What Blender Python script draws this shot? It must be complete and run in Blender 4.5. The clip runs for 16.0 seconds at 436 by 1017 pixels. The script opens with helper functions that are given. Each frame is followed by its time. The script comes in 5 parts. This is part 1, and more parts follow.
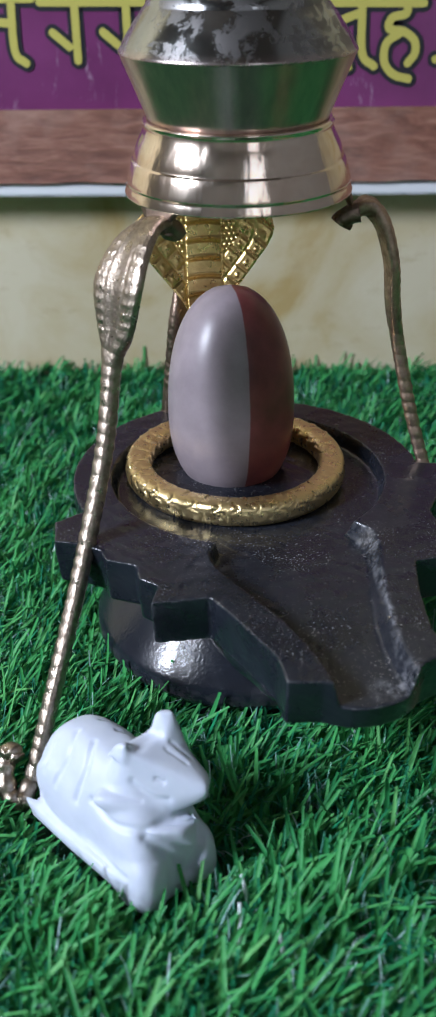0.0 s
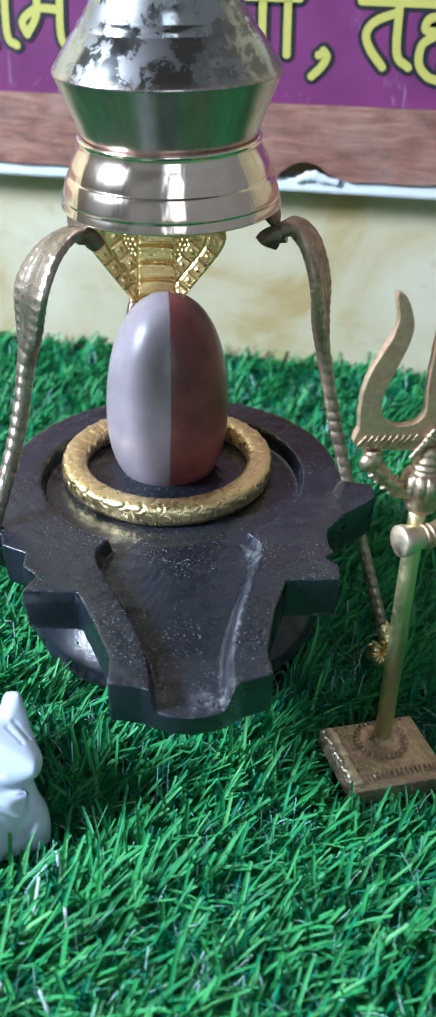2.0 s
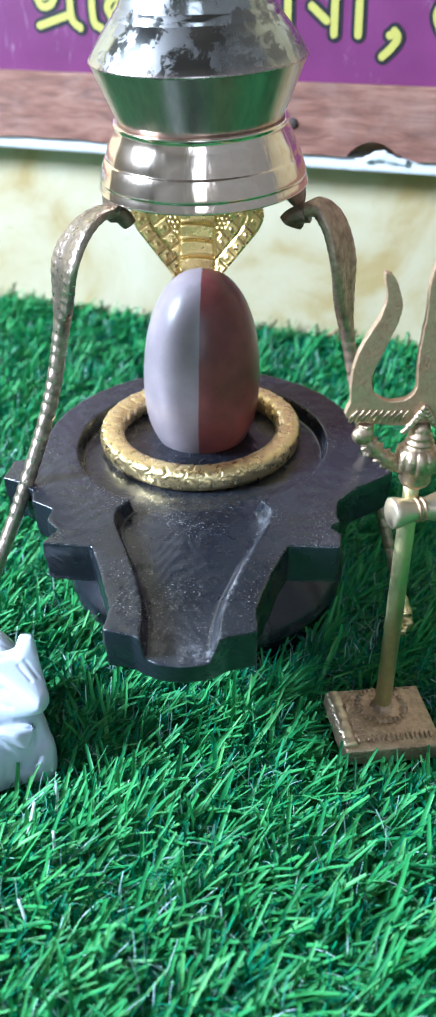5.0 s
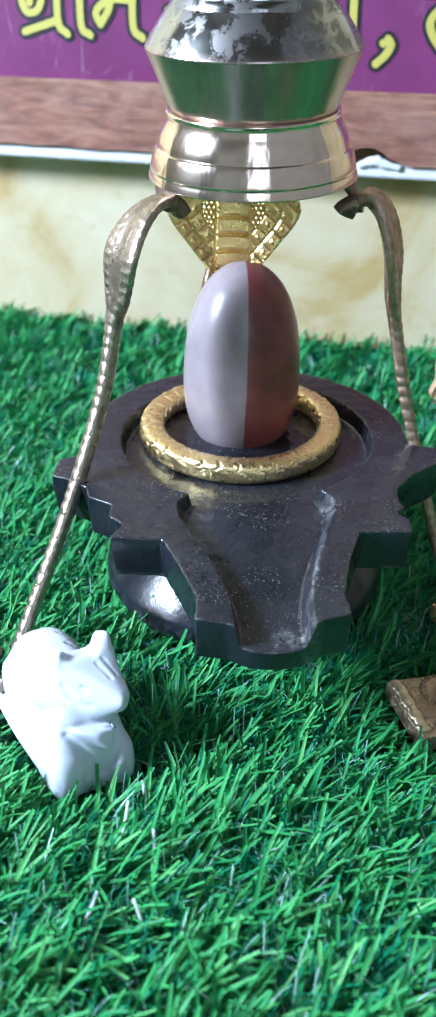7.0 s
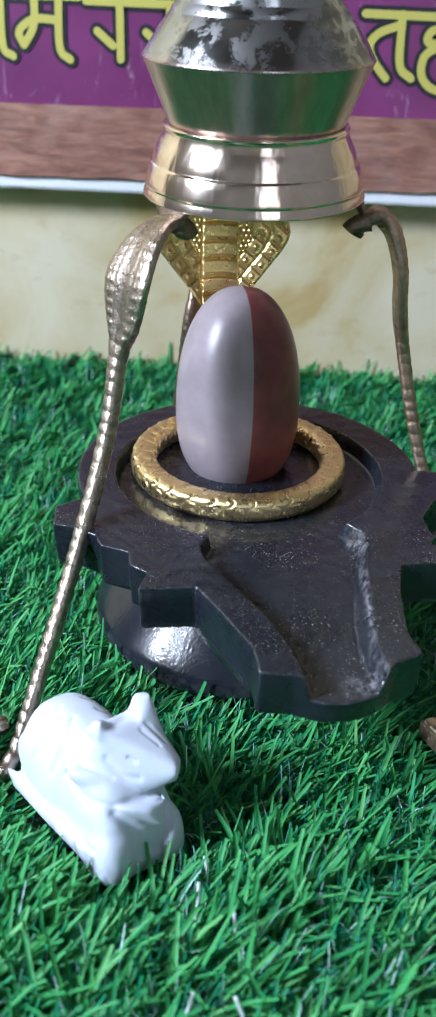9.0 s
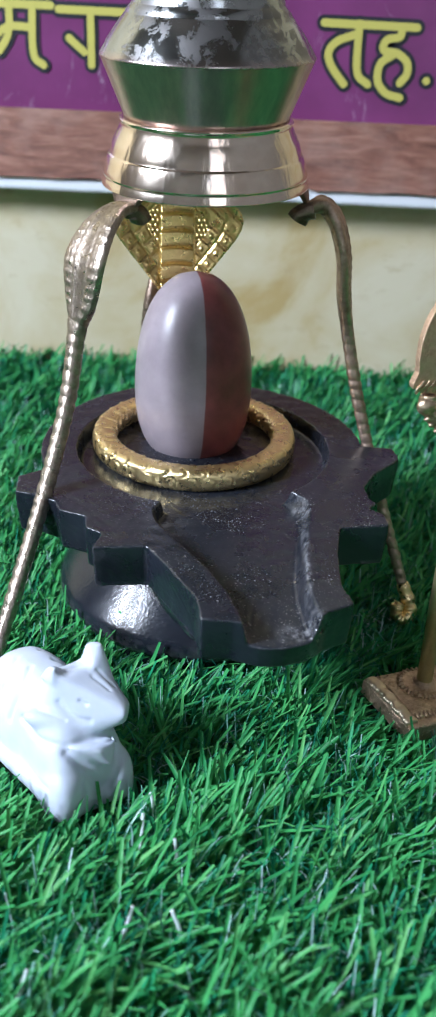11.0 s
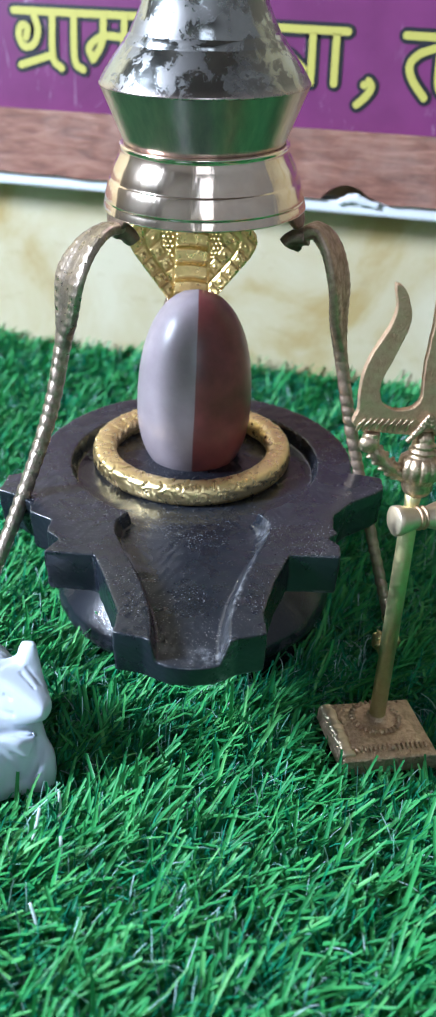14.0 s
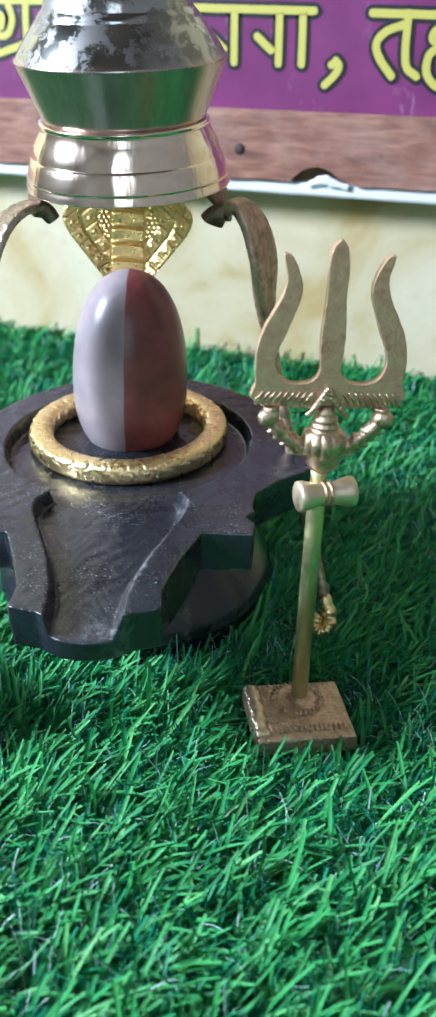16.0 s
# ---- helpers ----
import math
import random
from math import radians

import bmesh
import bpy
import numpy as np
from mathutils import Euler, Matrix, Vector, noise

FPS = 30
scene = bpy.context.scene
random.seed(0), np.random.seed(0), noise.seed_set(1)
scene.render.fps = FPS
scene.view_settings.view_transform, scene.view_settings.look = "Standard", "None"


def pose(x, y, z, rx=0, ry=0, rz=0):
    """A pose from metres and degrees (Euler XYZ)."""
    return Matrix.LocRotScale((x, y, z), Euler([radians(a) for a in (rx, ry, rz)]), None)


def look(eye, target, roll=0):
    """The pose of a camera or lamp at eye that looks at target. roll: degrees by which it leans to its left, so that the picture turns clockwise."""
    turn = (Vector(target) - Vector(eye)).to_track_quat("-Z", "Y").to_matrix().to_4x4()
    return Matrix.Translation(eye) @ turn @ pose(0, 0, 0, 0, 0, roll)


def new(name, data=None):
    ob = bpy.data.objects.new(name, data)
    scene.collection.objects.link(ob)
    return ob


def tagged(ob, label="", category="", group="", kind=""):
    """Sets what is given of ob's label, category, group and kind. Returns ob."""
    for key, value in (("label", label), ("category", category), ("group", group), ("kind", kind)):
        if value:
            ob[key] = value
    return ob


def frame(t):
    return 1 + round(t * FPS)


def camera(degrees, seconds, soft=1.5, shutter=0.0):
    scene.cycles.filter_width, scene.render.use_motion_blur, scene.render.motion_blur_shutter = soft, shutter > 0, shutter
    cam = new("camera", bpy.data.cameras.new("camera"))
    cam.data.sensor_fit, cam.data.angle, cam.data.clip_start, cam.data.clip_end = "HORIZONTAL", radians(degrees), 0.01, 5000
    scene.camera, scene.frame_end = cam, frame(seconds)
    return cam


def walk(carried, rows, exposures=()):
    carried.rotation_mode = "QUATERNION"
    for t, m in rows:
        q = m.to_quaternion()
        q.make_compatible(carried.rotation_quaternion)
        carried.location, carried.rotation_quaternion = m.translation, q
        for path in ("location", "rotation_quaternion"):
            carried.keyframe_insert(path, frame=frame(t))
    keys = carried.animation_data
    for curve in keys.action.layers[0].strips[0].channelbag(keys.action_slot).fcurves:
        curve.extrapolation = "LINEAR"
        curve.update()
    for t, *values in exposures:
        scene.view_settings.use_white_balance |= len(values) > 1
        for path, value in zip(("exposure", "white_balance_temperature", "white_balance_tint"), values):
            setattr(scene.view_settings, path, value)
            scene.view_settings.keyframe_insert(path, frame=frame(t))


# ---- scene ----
cam = camera(24.3, 16.0, 2.2, 0.5)
PATH = [
    (0, (0.052, 0.002, 0.412), (-0.023, 1.839, -0.375), -0.6),
    (0.5, (0.093, -0.006, 0.424), (-0.069, 1.819, -0.377), 0.1),
    (1, (0.133, -0.005, 0.433), (-0.106, 1.804, -0.386), 0.8),
    (1.5, (0.176, -0.001, 0.442), (-0.128, 1.789, -0.396), 1.2),
    (2, (0.216, 0.008, 0.452), (-0.151, 1.774, -0.411), 1.7),
    (2.5, (0.246, 0.005, 0.458), (-0.192, 1.747, -0.423), 1.7),
    (3, (0.278, 0.004, 0.457), (-0.229, 1.717, -0.442), 1.5),
    (4.25, (0.306, 0.001, 0.464), (-0.298, 1.676, -0.45), 0.9),
    (5.5, (0.292, -0.01, 0.456), (-0.305, 1.673, -0.445), 0.7),
    (6, (0.287, -0.018, 0.441), (-0.29, 1.675, -0.453), 0.9),
    (6.5, (0.25, -0.037, 0.438), (-0.273, 1.683, -0.439), 1.2),
    (7, (0.197, -0.041, 0.434), (-0.232, 1.716, -0.419), 1.7),
    (7.5, (0.157, -0.039, 0.427), (-0.183, 1.749, -0.402), 2.3),
    (8, (0.122, -0.036, 0.424), (-0.158, 1.775, -0.377), 2.2),
    (8.2, (0.115, -0.027, 0.423), (-0.136, 1.787, -0.381), 2.1),
    (9.35, (0.075, -0.013, 0.41), (-0.053, 1.828, -0.365), 2.2),
    (10.5, (0.091, -0.036, 0.401), (-0.017, 1.813, -0.355), 2.3),
    (11, (0.112, -0.062, 0.402), (-0.023, 1.785, -0.353), 2.4),
    (11.5, (0.136, -0.062, 0.4), (-0.035, 1.778, -0.364), 2.7),
    (12, (0.165, -0.062, 0.408), (-0.087, 1.762, -0.373), 2.8),
    (12.5, (0.192, -0.058, 0.414), (-0.135, 1.747, -0.383), 3.3),
    (13, (0.224, -0.056, 0.425), (-0.165, 1.734, -0.377), 3.4),
    (13.5, (0.249, -0.048, 0.428), (-0.201, 1.729, -0.372), 3.2),
    (14, (0.261, -0.041, 0.435), (-0.229, 1.727, -0.361), 3.2),
    (14.5, (0.281, -0.036, 0.432), (-0.238, 1.724, -0.364), 3.0),
    (15, (0.297, -0.031, 0.433), (-0.247, 1.72, -0.364), 2.7),
    (15.5, (0.321, -0.022, 0.432), (-0.248, 1.721, -0.366), 2.3),
    (16, (0.353, -0.012, 0.424), (-0.246, 1.719, -0.379), 1.8),
]
cam.data.dof.use_dof, cam.data.dof.focus_distance, cam.data.dof.aperture_fstop = True, 0.67, 14
walk(cam, [(t, look(eye, target, roll)) for t, eye, target, roll in PATH],
     [(0, -0.74, 6350, 16), (1.5, -0.06, 5900, 10), (3, 0.27, 5650, 9), (5.5, 0.5, 5700, 9), (6.5, 0.42, 5750, 9), (8, 0.0, 5900, 12), (10.5, -0.3, 6150, 15), (11, -0.2, 6150, 14),
      (12.5, 0.03, 6050, 11), (14.5, 0.22, 5900, 11), (16, 0.34, 6000, 10)])

# ---------------------------------------------------------------- world and light
world = bpy.data.worlds.new("world")
scene.world = world
world.use_nodes = True
wn = world.node_tree.nodes
sky = wn.new("ShaderNodeTexSky")
sky.sky_type = 'NISHITA'
sky.sun_disc = False
sky.sun_elevation, sky.sun_rotation = radians(40), radians(250)
wn["Background"].inputs["Strength"].default_value = 0.12
world.node_tree.links.new(sky.outputs[0], wn["Background"].inputs["Color"])


def window_light(name, at, target, w, h, power, colour):
    data = bpy.data.lights.new(name, 'AREA')
    data.shape, data.size, data.size_y, data.energy, data.color = 'RECTANGLE', w, h, power, colour
    ob = new(name, data)
    ob.matrix_world = look(at, target)
    return ob


window_light("window_light", (-2.176, -0.762, 1.638), (0.0, 0.55, 0.15), 0.62, 0.85, 212, (0.8, 0.89, 1.0))
# Added fill from an unseen opening; lightens the base's right side.
window_light("fill_light", (1.0, -2.24, 1.2), (0.2, 0.6, 0.2), 0.9, 1.9, 10, (0.88, 0.94, 1.0))

# ---------------------------------------------------------------- materials
def material(name, base=(0.5, 0.5, 0.5), rough=0.5, metal=0.0, spec=0.5):
    m = bpy.data.materials.new(name)
    m.use_nodes = True
    b = m.node_tree.nodes["Principled BSDF"]
    b.inputs["Base Color"].default_value = (*base, 1)
    b.inputs["Roughness"].default_value = rough
    b.inputs["Metallic"].default_value = metal
    b.inputs["Specular IOR Level"].default_value = spec
    return m, m.node_tree.nodes, m.node_tree.links, b


def ramp(nodes, stops, interp='LINEAR'):
    r = nodes.new("ShaderNodeValToRGB")
    e = r.color_ramp.elements
    r.color_ramp.interpolation = interp
    while len(e) < len(stops):
        e.new(0.5)
    for el, (p, c) in zip(e, stops):
        el.position = p
        el.color = (*c, 1) if len(c) == 3 else c
    return r


def noise_tex(nodes, links, scale, detail=4.0, rough=0.55, coord="Object", stretch=None, distort=0.0):
    tc = nodes.new("ShaderNodeTexCoord")
    n = nodes.new("ShaderNodeTexNoise")
    n.inputs["Scale"].default_value = scale
    n.inputs["Detail"].default_value = detail
    n.inputs["Roughness"].default_value = rough
    n.inputs["Distortion"].default_value = distort
    if stretch:
        mp = nodes.new("ShaderNodeMapping")
        mp.inputs["Scale"].default_value = stretch
        links.new(tc.outputs[coord], mp.inputs["Vector"])
        links.new(mp.outputs[0], n.inputs["Vector"])
    else:
        links.new(tc.outputs[coord], n.inputs["Vector"])
    return n


def mix(nodes, links, fac, a, b):
    m = nodes.new("ShaderNodeMix")
    m.data_type = 'RGBA'
    for sock, val in ((m.inputs[0], fac), (m.inputs[6], a), (m.inputs[7], b)):
        if isinstance(val, (int, float)):
            sock.default_value = val
        elif isinstance(val, tuple):
            sock.default_value = (*val, 1)
        else:
            links.new(val, sock)
    return m.outputs[2]


def bump(nodes, links, bsdf, height, strength=0.3, distance=0.001):
    b = nodes.new("ShaderNodeBump")
    b.inputs["Strength"].default_value = strength
    b.inputs["Distance"].default_value = distance
    links.new(height, b.inputs["Height"])
    links.new(b.outputs[0], bsdf.inputs["Normal"])
    return b


def make_brass(name, base, tarnish, rough, amount=0.5, scale=60, relief=0.3, dent=1.0):
    m, n, l, b = material(name, base, rough, 1.0)
    t = noise_tex(n, l, scale, 5, 0.65)
    r = ramp(n, [(0.35, (0, 0, 0)), (0.75, (amount, amount, amount))])
    l.new(t.outputs["Fac"], r.inputs[0])
    l.new(mix(n, l, r.outputs[0], base, tarnish), b.inputs["Base Color"])
    rr = ramp(n, [(0.3, (rough * 0.7,) * 3), (0.8, (min(1, rough * 1.6),) * 3)])
    l.new(t.outputs["Fac"], rr.inputs[0])
    l.new(rr.outputs[0], b.inputs["Roughness"])
    f2 = noise_tex(n, l, scale * 8, 3)
    dents = n.new("ShaderNodeTexVoronoi")
    dents.inputs["Scale"].default_value = scale * 3.2
    tc = n.new("ShaderNodeTexCoord")
    l.new(tc.outputs["Object"], dents.inputs["Vector"])
    ad = n.new("ShaderNodeMath")
    l.new(f2.outputs["Fac"], ad.inputs[0])
    mu = n.new("ShaderNodeMath")
    mu.operation = 'MULTIPLY'
    mu.inputs[1].default_value = dent
    l.new(dents.outputs["Distance"], mu.inputs[0])
    l.new(mu.outputs[0], ad.inputs[1])
    bump(n, l, b, ad.outputs[0], relief, 0.0006)
    return m


BRONZE = make_brass("aged_bronze", (0.56, 0.47, 0.38), (0.17, 0.125, 0.095), 0.32, 0.85, 150, 0.4, 0.6)
# Dark metal of hooks and lugs; also carries the back leg's shade.
DARK_AND_SHADED_BRONZE = make_brass("dark_and_shaded_bronze", (0.3, 0.22, 0.17), (0.12, 0.08, 0.06), 0.4, 0.7, 140, 0.5)
GOLD = make_brass("bright_brass", (1.0, 0.79, 0.41), (0.8, 0.58, 0.27), 0.29, 0.45, 170, 0.4, 0.5)
BRASS = make_brass("dull_brass", (0.7, 0.5, 0.34), (0.4, 0.26, 0.17), 0.6, 0.6, 120, 0.5, 0.3)
POLE = make_brass("greenish_brass", (0.72, 0.68, 0.38), (0.55, 0.47, 0.24), 0.46, 0.5, 110, 0.25, 0.1)
COPPER = make_brass("coppery_brass", (0.78, 0.6, 0.44), (0.42, 0.28, 0.19), 0.48, 0.8, 150, 0.8)
CARVED = make_brass("carved_brass", (0.74, 0.57, 0.4), (0.24, 0.16, 0.1), 0.38, 0.9, 190, 0.45, 0.6)
WORN_BRONZE = make_brass("worn_bronze", (0.58, 0.44, 0.34), (0.2, 0.13, 0.1), 0.44, 0.75, 150, 0.4, 0.6)
DEEP_GOLD = make_brass("deep_gold_brass", (0.95, 0.71, 0.3), (0.55, 0.36, 0.12), 0.3, 0.5, 170, 0.3, 0.3)
PALE = make_brass("pale_brass", (0.84, 0.71, 0.54), (0.7, 0.56, 0.34), 0.45, 0.5, 110, 0.3, 0.1)


def make_polished():
    m, n, l, b = material("polished_brass", (0.8, 0.74, 0.62), 0.17, 1.0)
    t = noise_tex(n, l, 30, 6, 0.6)
    r = ramp(n, [(0.4, (0.92, 0.79, 0.66)), (0.7, (0.86, 0.68, 0.54))])
    l.new(t.outputs["Fac"], r.inputs[0])
    l.new(r.outputs[0], b.inputs["Base Color"])
    wave = noise_tex(n, l, 1.0, 2, 0.5, stretch=(90, 90, 18))
    bump(n, l, b, wave.outputs["Fac"], 0.5, 0.0014)
    return m


def make_pot_metal():
    """Polished pot with dull grey tarnish in ragged patches on the shoulder."""
    m, n, l, b = material("tarnished_pot", (0.8, 0.77, 0.68), 0.07, 1.0)
    t = noise_tex(n, l, 52, 8, 0.68, distort=0.3)
    geo = n.new("ShaderNodeTexCoord")
    sep = n.new("ShaderNodeSeparateXYZ")
    l.new(geo.outputs["Object"], sep.inputs[0])
    up = n.new("ShaderNodeMapRange")
    up.inputs["From Min"].default_value, up.inputs["From Max"].default_value = 0.034, 0.04
    l.new(sep.outputs["Z"], up.inputs["Value"])
    r = ramp(n, [(0.46, (0, 0, 0)), (0.5, (0.35, 0.35, 0.35)), (0.54, (1, 1, 1))])
    l.new(t.outputs["Fac"], r.inputs[0])
    mul = n.new("ShaderNodeMath")
    mul.operation = 'MULTIPLY'
    l.new(r.outputs[0], mul.inputs[0])
    l.new(up.outputs[0], mul.inputs[1])
    # Lower half's colour is tinted to mute the green reflection of the grass.
    streak = noise_tex(n, l, 1.0, 4, 0.6, stretch=(160, 160, 6))
    dull = ramp(n, [(0.35, (0.48, 0.38, 0.36)), (0.7, (0.64, 0.51, 0.46))])
    l.new(streak.outputs["Fac"], dull.inputs[0])
    clean = mix(n, l, up.outputs[0], dull.outputs[0], (0.45, 0.46, 0.45))
    l.new(mix(n, l, mul.outputs[0], clean, (0.26, 0.25, 0.245)), b.inputs["Base Color"])
    rr = n.new("ShaderNodeMapRange")
    rr.inputs["To Min"].default_value, rr.inputs["To Max"].default_value = 0.15, 0.45
    l.new(mul.outputs[0], rr.inputs["Value"])
    low = n.new("ShaderNodeMapRange")
    low.inputs["To Min"].default_value, low.inputs["To Max"].default_value = 0.13, 0.0
    l.new(up.outputs[0], low.inputs["Value"])
    total = n.new("ShaderNodeMath")
    l.new(rr.outputs[0], total.inputs[0])
    l.new(low.outputs[0], total.inputs[1])
    l.new(total.outputs[0], b.inputs["Roughness"])
    return m


POLISHED = make_polished()
POT = make_pot_metal()


def make_black_stone(name, gloss, relief, grit, shine=0.5, dust=1.0, pit=0.0006, fine=4):
    m, n, l, b = material(name, (0.018, 0.018, 0.021), gloss, 0.0, shine)
    t = noise_tex(n, l, 25, 6, 0.6)
    r = ramp(n, [(0.3, (0.0055, 0.0075, 0.0125)), (0.75, (0.017, 0.021, 0.031))])
    l.new(t.outputs["Fac"], r.inputs[0])
    # dusting of pale powder in sparse specks
    v = noise_tex(n, l, 760, 3, 0.55)
    patch = noise_tex(n, l, 17, 3, 0.5)
    sp = ramp(n, [(0.67, (0, 0, 0)), (0.71, (1, 1, 1))])
    pp = ramp(n, [(0.42, (0.25, 0.25, 0.25)), (0.68, (1, 1, 1))])
    l.new(patch.outputs["Fac"], pp.inputs[0])
    # powder gathered where water runs off the spout
    tc = n.new("ShaderNodeTexCoord")
    spread = pp.outputs[0]
    for at, reach in (((0.205, 0.022, -0.008), 0.034), ((0.2, -0.035, 0.0), 0.02), ((0.1, 0.05, -0.004), 0.026), ((0.1, 0.0, -0.011), 0.03), ((0.05, 0.137, 0.0), 0.02)):
        ds = n.new("ShaderNodeVectorMath")
        ds.operation = 'DISTANCE'
        ds.inputs[1].default_value = at
        l.new(tc.outputs["Object"], ds.inputs[0])
        mr = n.new("ShaderNodeMapRange")
        mr.inputs["From Min"].default_value, mr.inputs["From Max"].default_value = reach, reach * 0.2
        l.new(ds.outputs["Value"], mr.inputs["Value"])
        mx = n.new("ShaderNodeMath")
        mx.operation = 'MAXIMUM'
        l.new(spread, mx.inputs[0])
        l.new(mr.outputs[0], mx.inputs[1])
        spread = mx.outputs[0]
    grain = n.new("ShaderNodeMath")
    grain.operation = 'MULTIPLY_ADD'
    grain.inputs[1].default_value = 0.045
    l.new(spread, grain.inputs[0])
    l.new(v.outputs["Fac"], grain.inputs[2])
    l.new(grain.outputs[0], sp.inputs[0])
    mu = n.new("ShaderNodeMath")
    mu.operation = 'MULTIPLY'
    l.new(sp.outputs[0], mu.inputs[0])
    l.new(spread, mu.inputs[1])
    # rubbed, paler edges
    geo = n.new("ShaderNodeNewGeometry")
    worn = ramp(n, [(0.53, (0, 0, 0)), (0.6, (1, 1, 1))])
    l.new(geo.outputs["Pointiness"], worn.inputs[0])
    chip = ramp(n, [(0.42, (0, 0, 0)), (0.6, (0.55, 0.55, 0.55))])
    l.new(noise_tex(n, l, 90, 5, 0.7).outputs["Fac"], chip.inputs[0])
    we = n.new("ShaderNodeMath")
    we.operation = 'MULTIPLY'
    l.new(worn.outputs[0], we.inputs[0])
    l.new(chip.outputs[0], we.inputs[1])
    rubbed = mix(n, l, we.outputs[0], r.outputs[0], (0.32, 0.31, 0.32))
    # dried milky film along one side of the groove
    def band(normal, offset, reach):
        dt = n.new("ShaderNodeVectorMath")
        dt.operation = 'DOT_PRODUCT'
        dt.inputs[1].default_value = normal
        l.new(tc.outputs["Object"], dt.inputs[0])
        sub = n.new("ShaderNodeMath")
        sub.operation = 'SUBTRACT'
        sub.inputs[1].default_value = offset
        l.new(dt.outputs["Value"], sub.inputs[0])
        ab = n.new("ShaderNodeMath")
        ab.operation = 'ABSOLUTE'
        l.new(sub.outputs[0], ab.inputs[0])
        mr = n.new("ShaderNodeMapRange")
        mr.inputs["From Min"].default_value, mr.inputs["From Max"].default_value = reach, reach * 0.25
        l.new(ab.outputs[0], mr.inputs["Value"])
        return mr.outputs[0]
    across, along = band((0.2466, 0.969, 0), 0.072, 0.003), band((0.969, -0.2466, 0), 0.148, 0.075)
    pool, pool_end = band((0, 1, 0), 0.012, 0.016), band((1, 0, 0), 0.224, 0.01)
    film = None
    for one, two in ((across, along), (pool, pool_end)):
        both = n.new("ShaderNodeMath")
        both.operation = 'MULTIPLY'
        l.new(one, both.inputs[0])
        l.new(two, both.inputs[1])
        if film is None:
            film = both.outputs[0]
        else:
            mx = n.new("ShaderNodeMath")
            mx.operation = 'MAXIMUM'
            l.new(film, mx.inputs[0])
            l.new(both.outputs[0], mx.inputs[1])
            film = mx.outputs[0]
    for at, reach in (((0.098, 0.047, -0.006), 0.011), ((0.108, 0.0475, -0.005), 0.008), ((0.221, 0.018, -0.012), 0.0075), ((0.226, 0.012, -0.014), 0.006)):
        ds = n.new("ShaderNodeVectorMath")
        ds.operation = 'DISTANCE'
        ds.inputs[1].default_value = at
        l.new(tc.outputs["Object"], ds.inputs[0])
        mr = n.new("ShaderNodeMapRange")
        mr.inputs["From Min"].default_value, mr.inputs["From Max"].default_value = reach, reach * 0.3
        l.new(ds.outputs["Value"], mr.inputs["Value"])
        mx = n.new("ShaderNodeMath")
        mx.operation = 'MAXIMUM'
        l.new(film, mx.inputs[0])
        l.new(mr.outputs[0], mx.inputs[1])
        film = mx.outputs[0]
    wisps = ramp(n, [(0.44, (0, 0, 0)), (0.72, (0.75, 0.75, 0.75))])
    l.new(noise_tex(n, l, 190, 7, 0.75).outputs["Fac"], wisps.inputs[0])
    fm = n.new("ShaderNodeMath")
    fm.operation = 'MULTIPLY'
    l.new(film, fm.inputs[0])
    l.new(wisps.outputs[0], fm.inputs[1])
    rubbed = mix(n, l, fm.outputs[0], rubbed, (0.42, 0.43, 0.46))
    dusty = n.new("ShaderNodeMath")
    dusty.operation = 'MULTIPLY'
    l.new(mu.outputs[0], dusty.inputs[0])
    # powder lies on what faces up
    facing = n.new("ShaderNodeSeparateXYZ")
    l.new(tc.outputs["Normal"], facing.inputs[0])
    lies = n.new("ShaderNodeMapRange")
    lies.inputs["From Min"].default_value, lies.inputs["From Max"].default_value, lies.inputs["To Max"].default_value = 0.35, 0.85, dust
    l.new(facing.outputs["Z"], lies.inputs["Value"])
    l.new(lies.outputs[0], dusty.inputs[1])
    l.new(mix(n, l, dusty.outputs[0], rubbed, (0.5, 0.48, 0.47)), b.inputs["Base Color"])
    rr = ramp(n, [(0.3, (gloss * 0.85,) * 3), (0.7, (gloss * 1.15,) * 3)])
    l.new(t.outputs["Fac"], rr.inputs[0])
    l.new(rr.outputs[0], b.inputs["Roughness"])
    f = noise_tex(n, l, grit * 0.5, fine, 0.5)
    bump(n, l, b, f.outputs["Fac"], relief, pit)
    return m


BLACK = make_black_stone("black_stone", 0.27, 0.4, 520, 0.75)
PITTED = make_black_stone("pitted_black_stone", 0.22, 0.3, 900, 0.65, 0.1, 0.0007, 2)


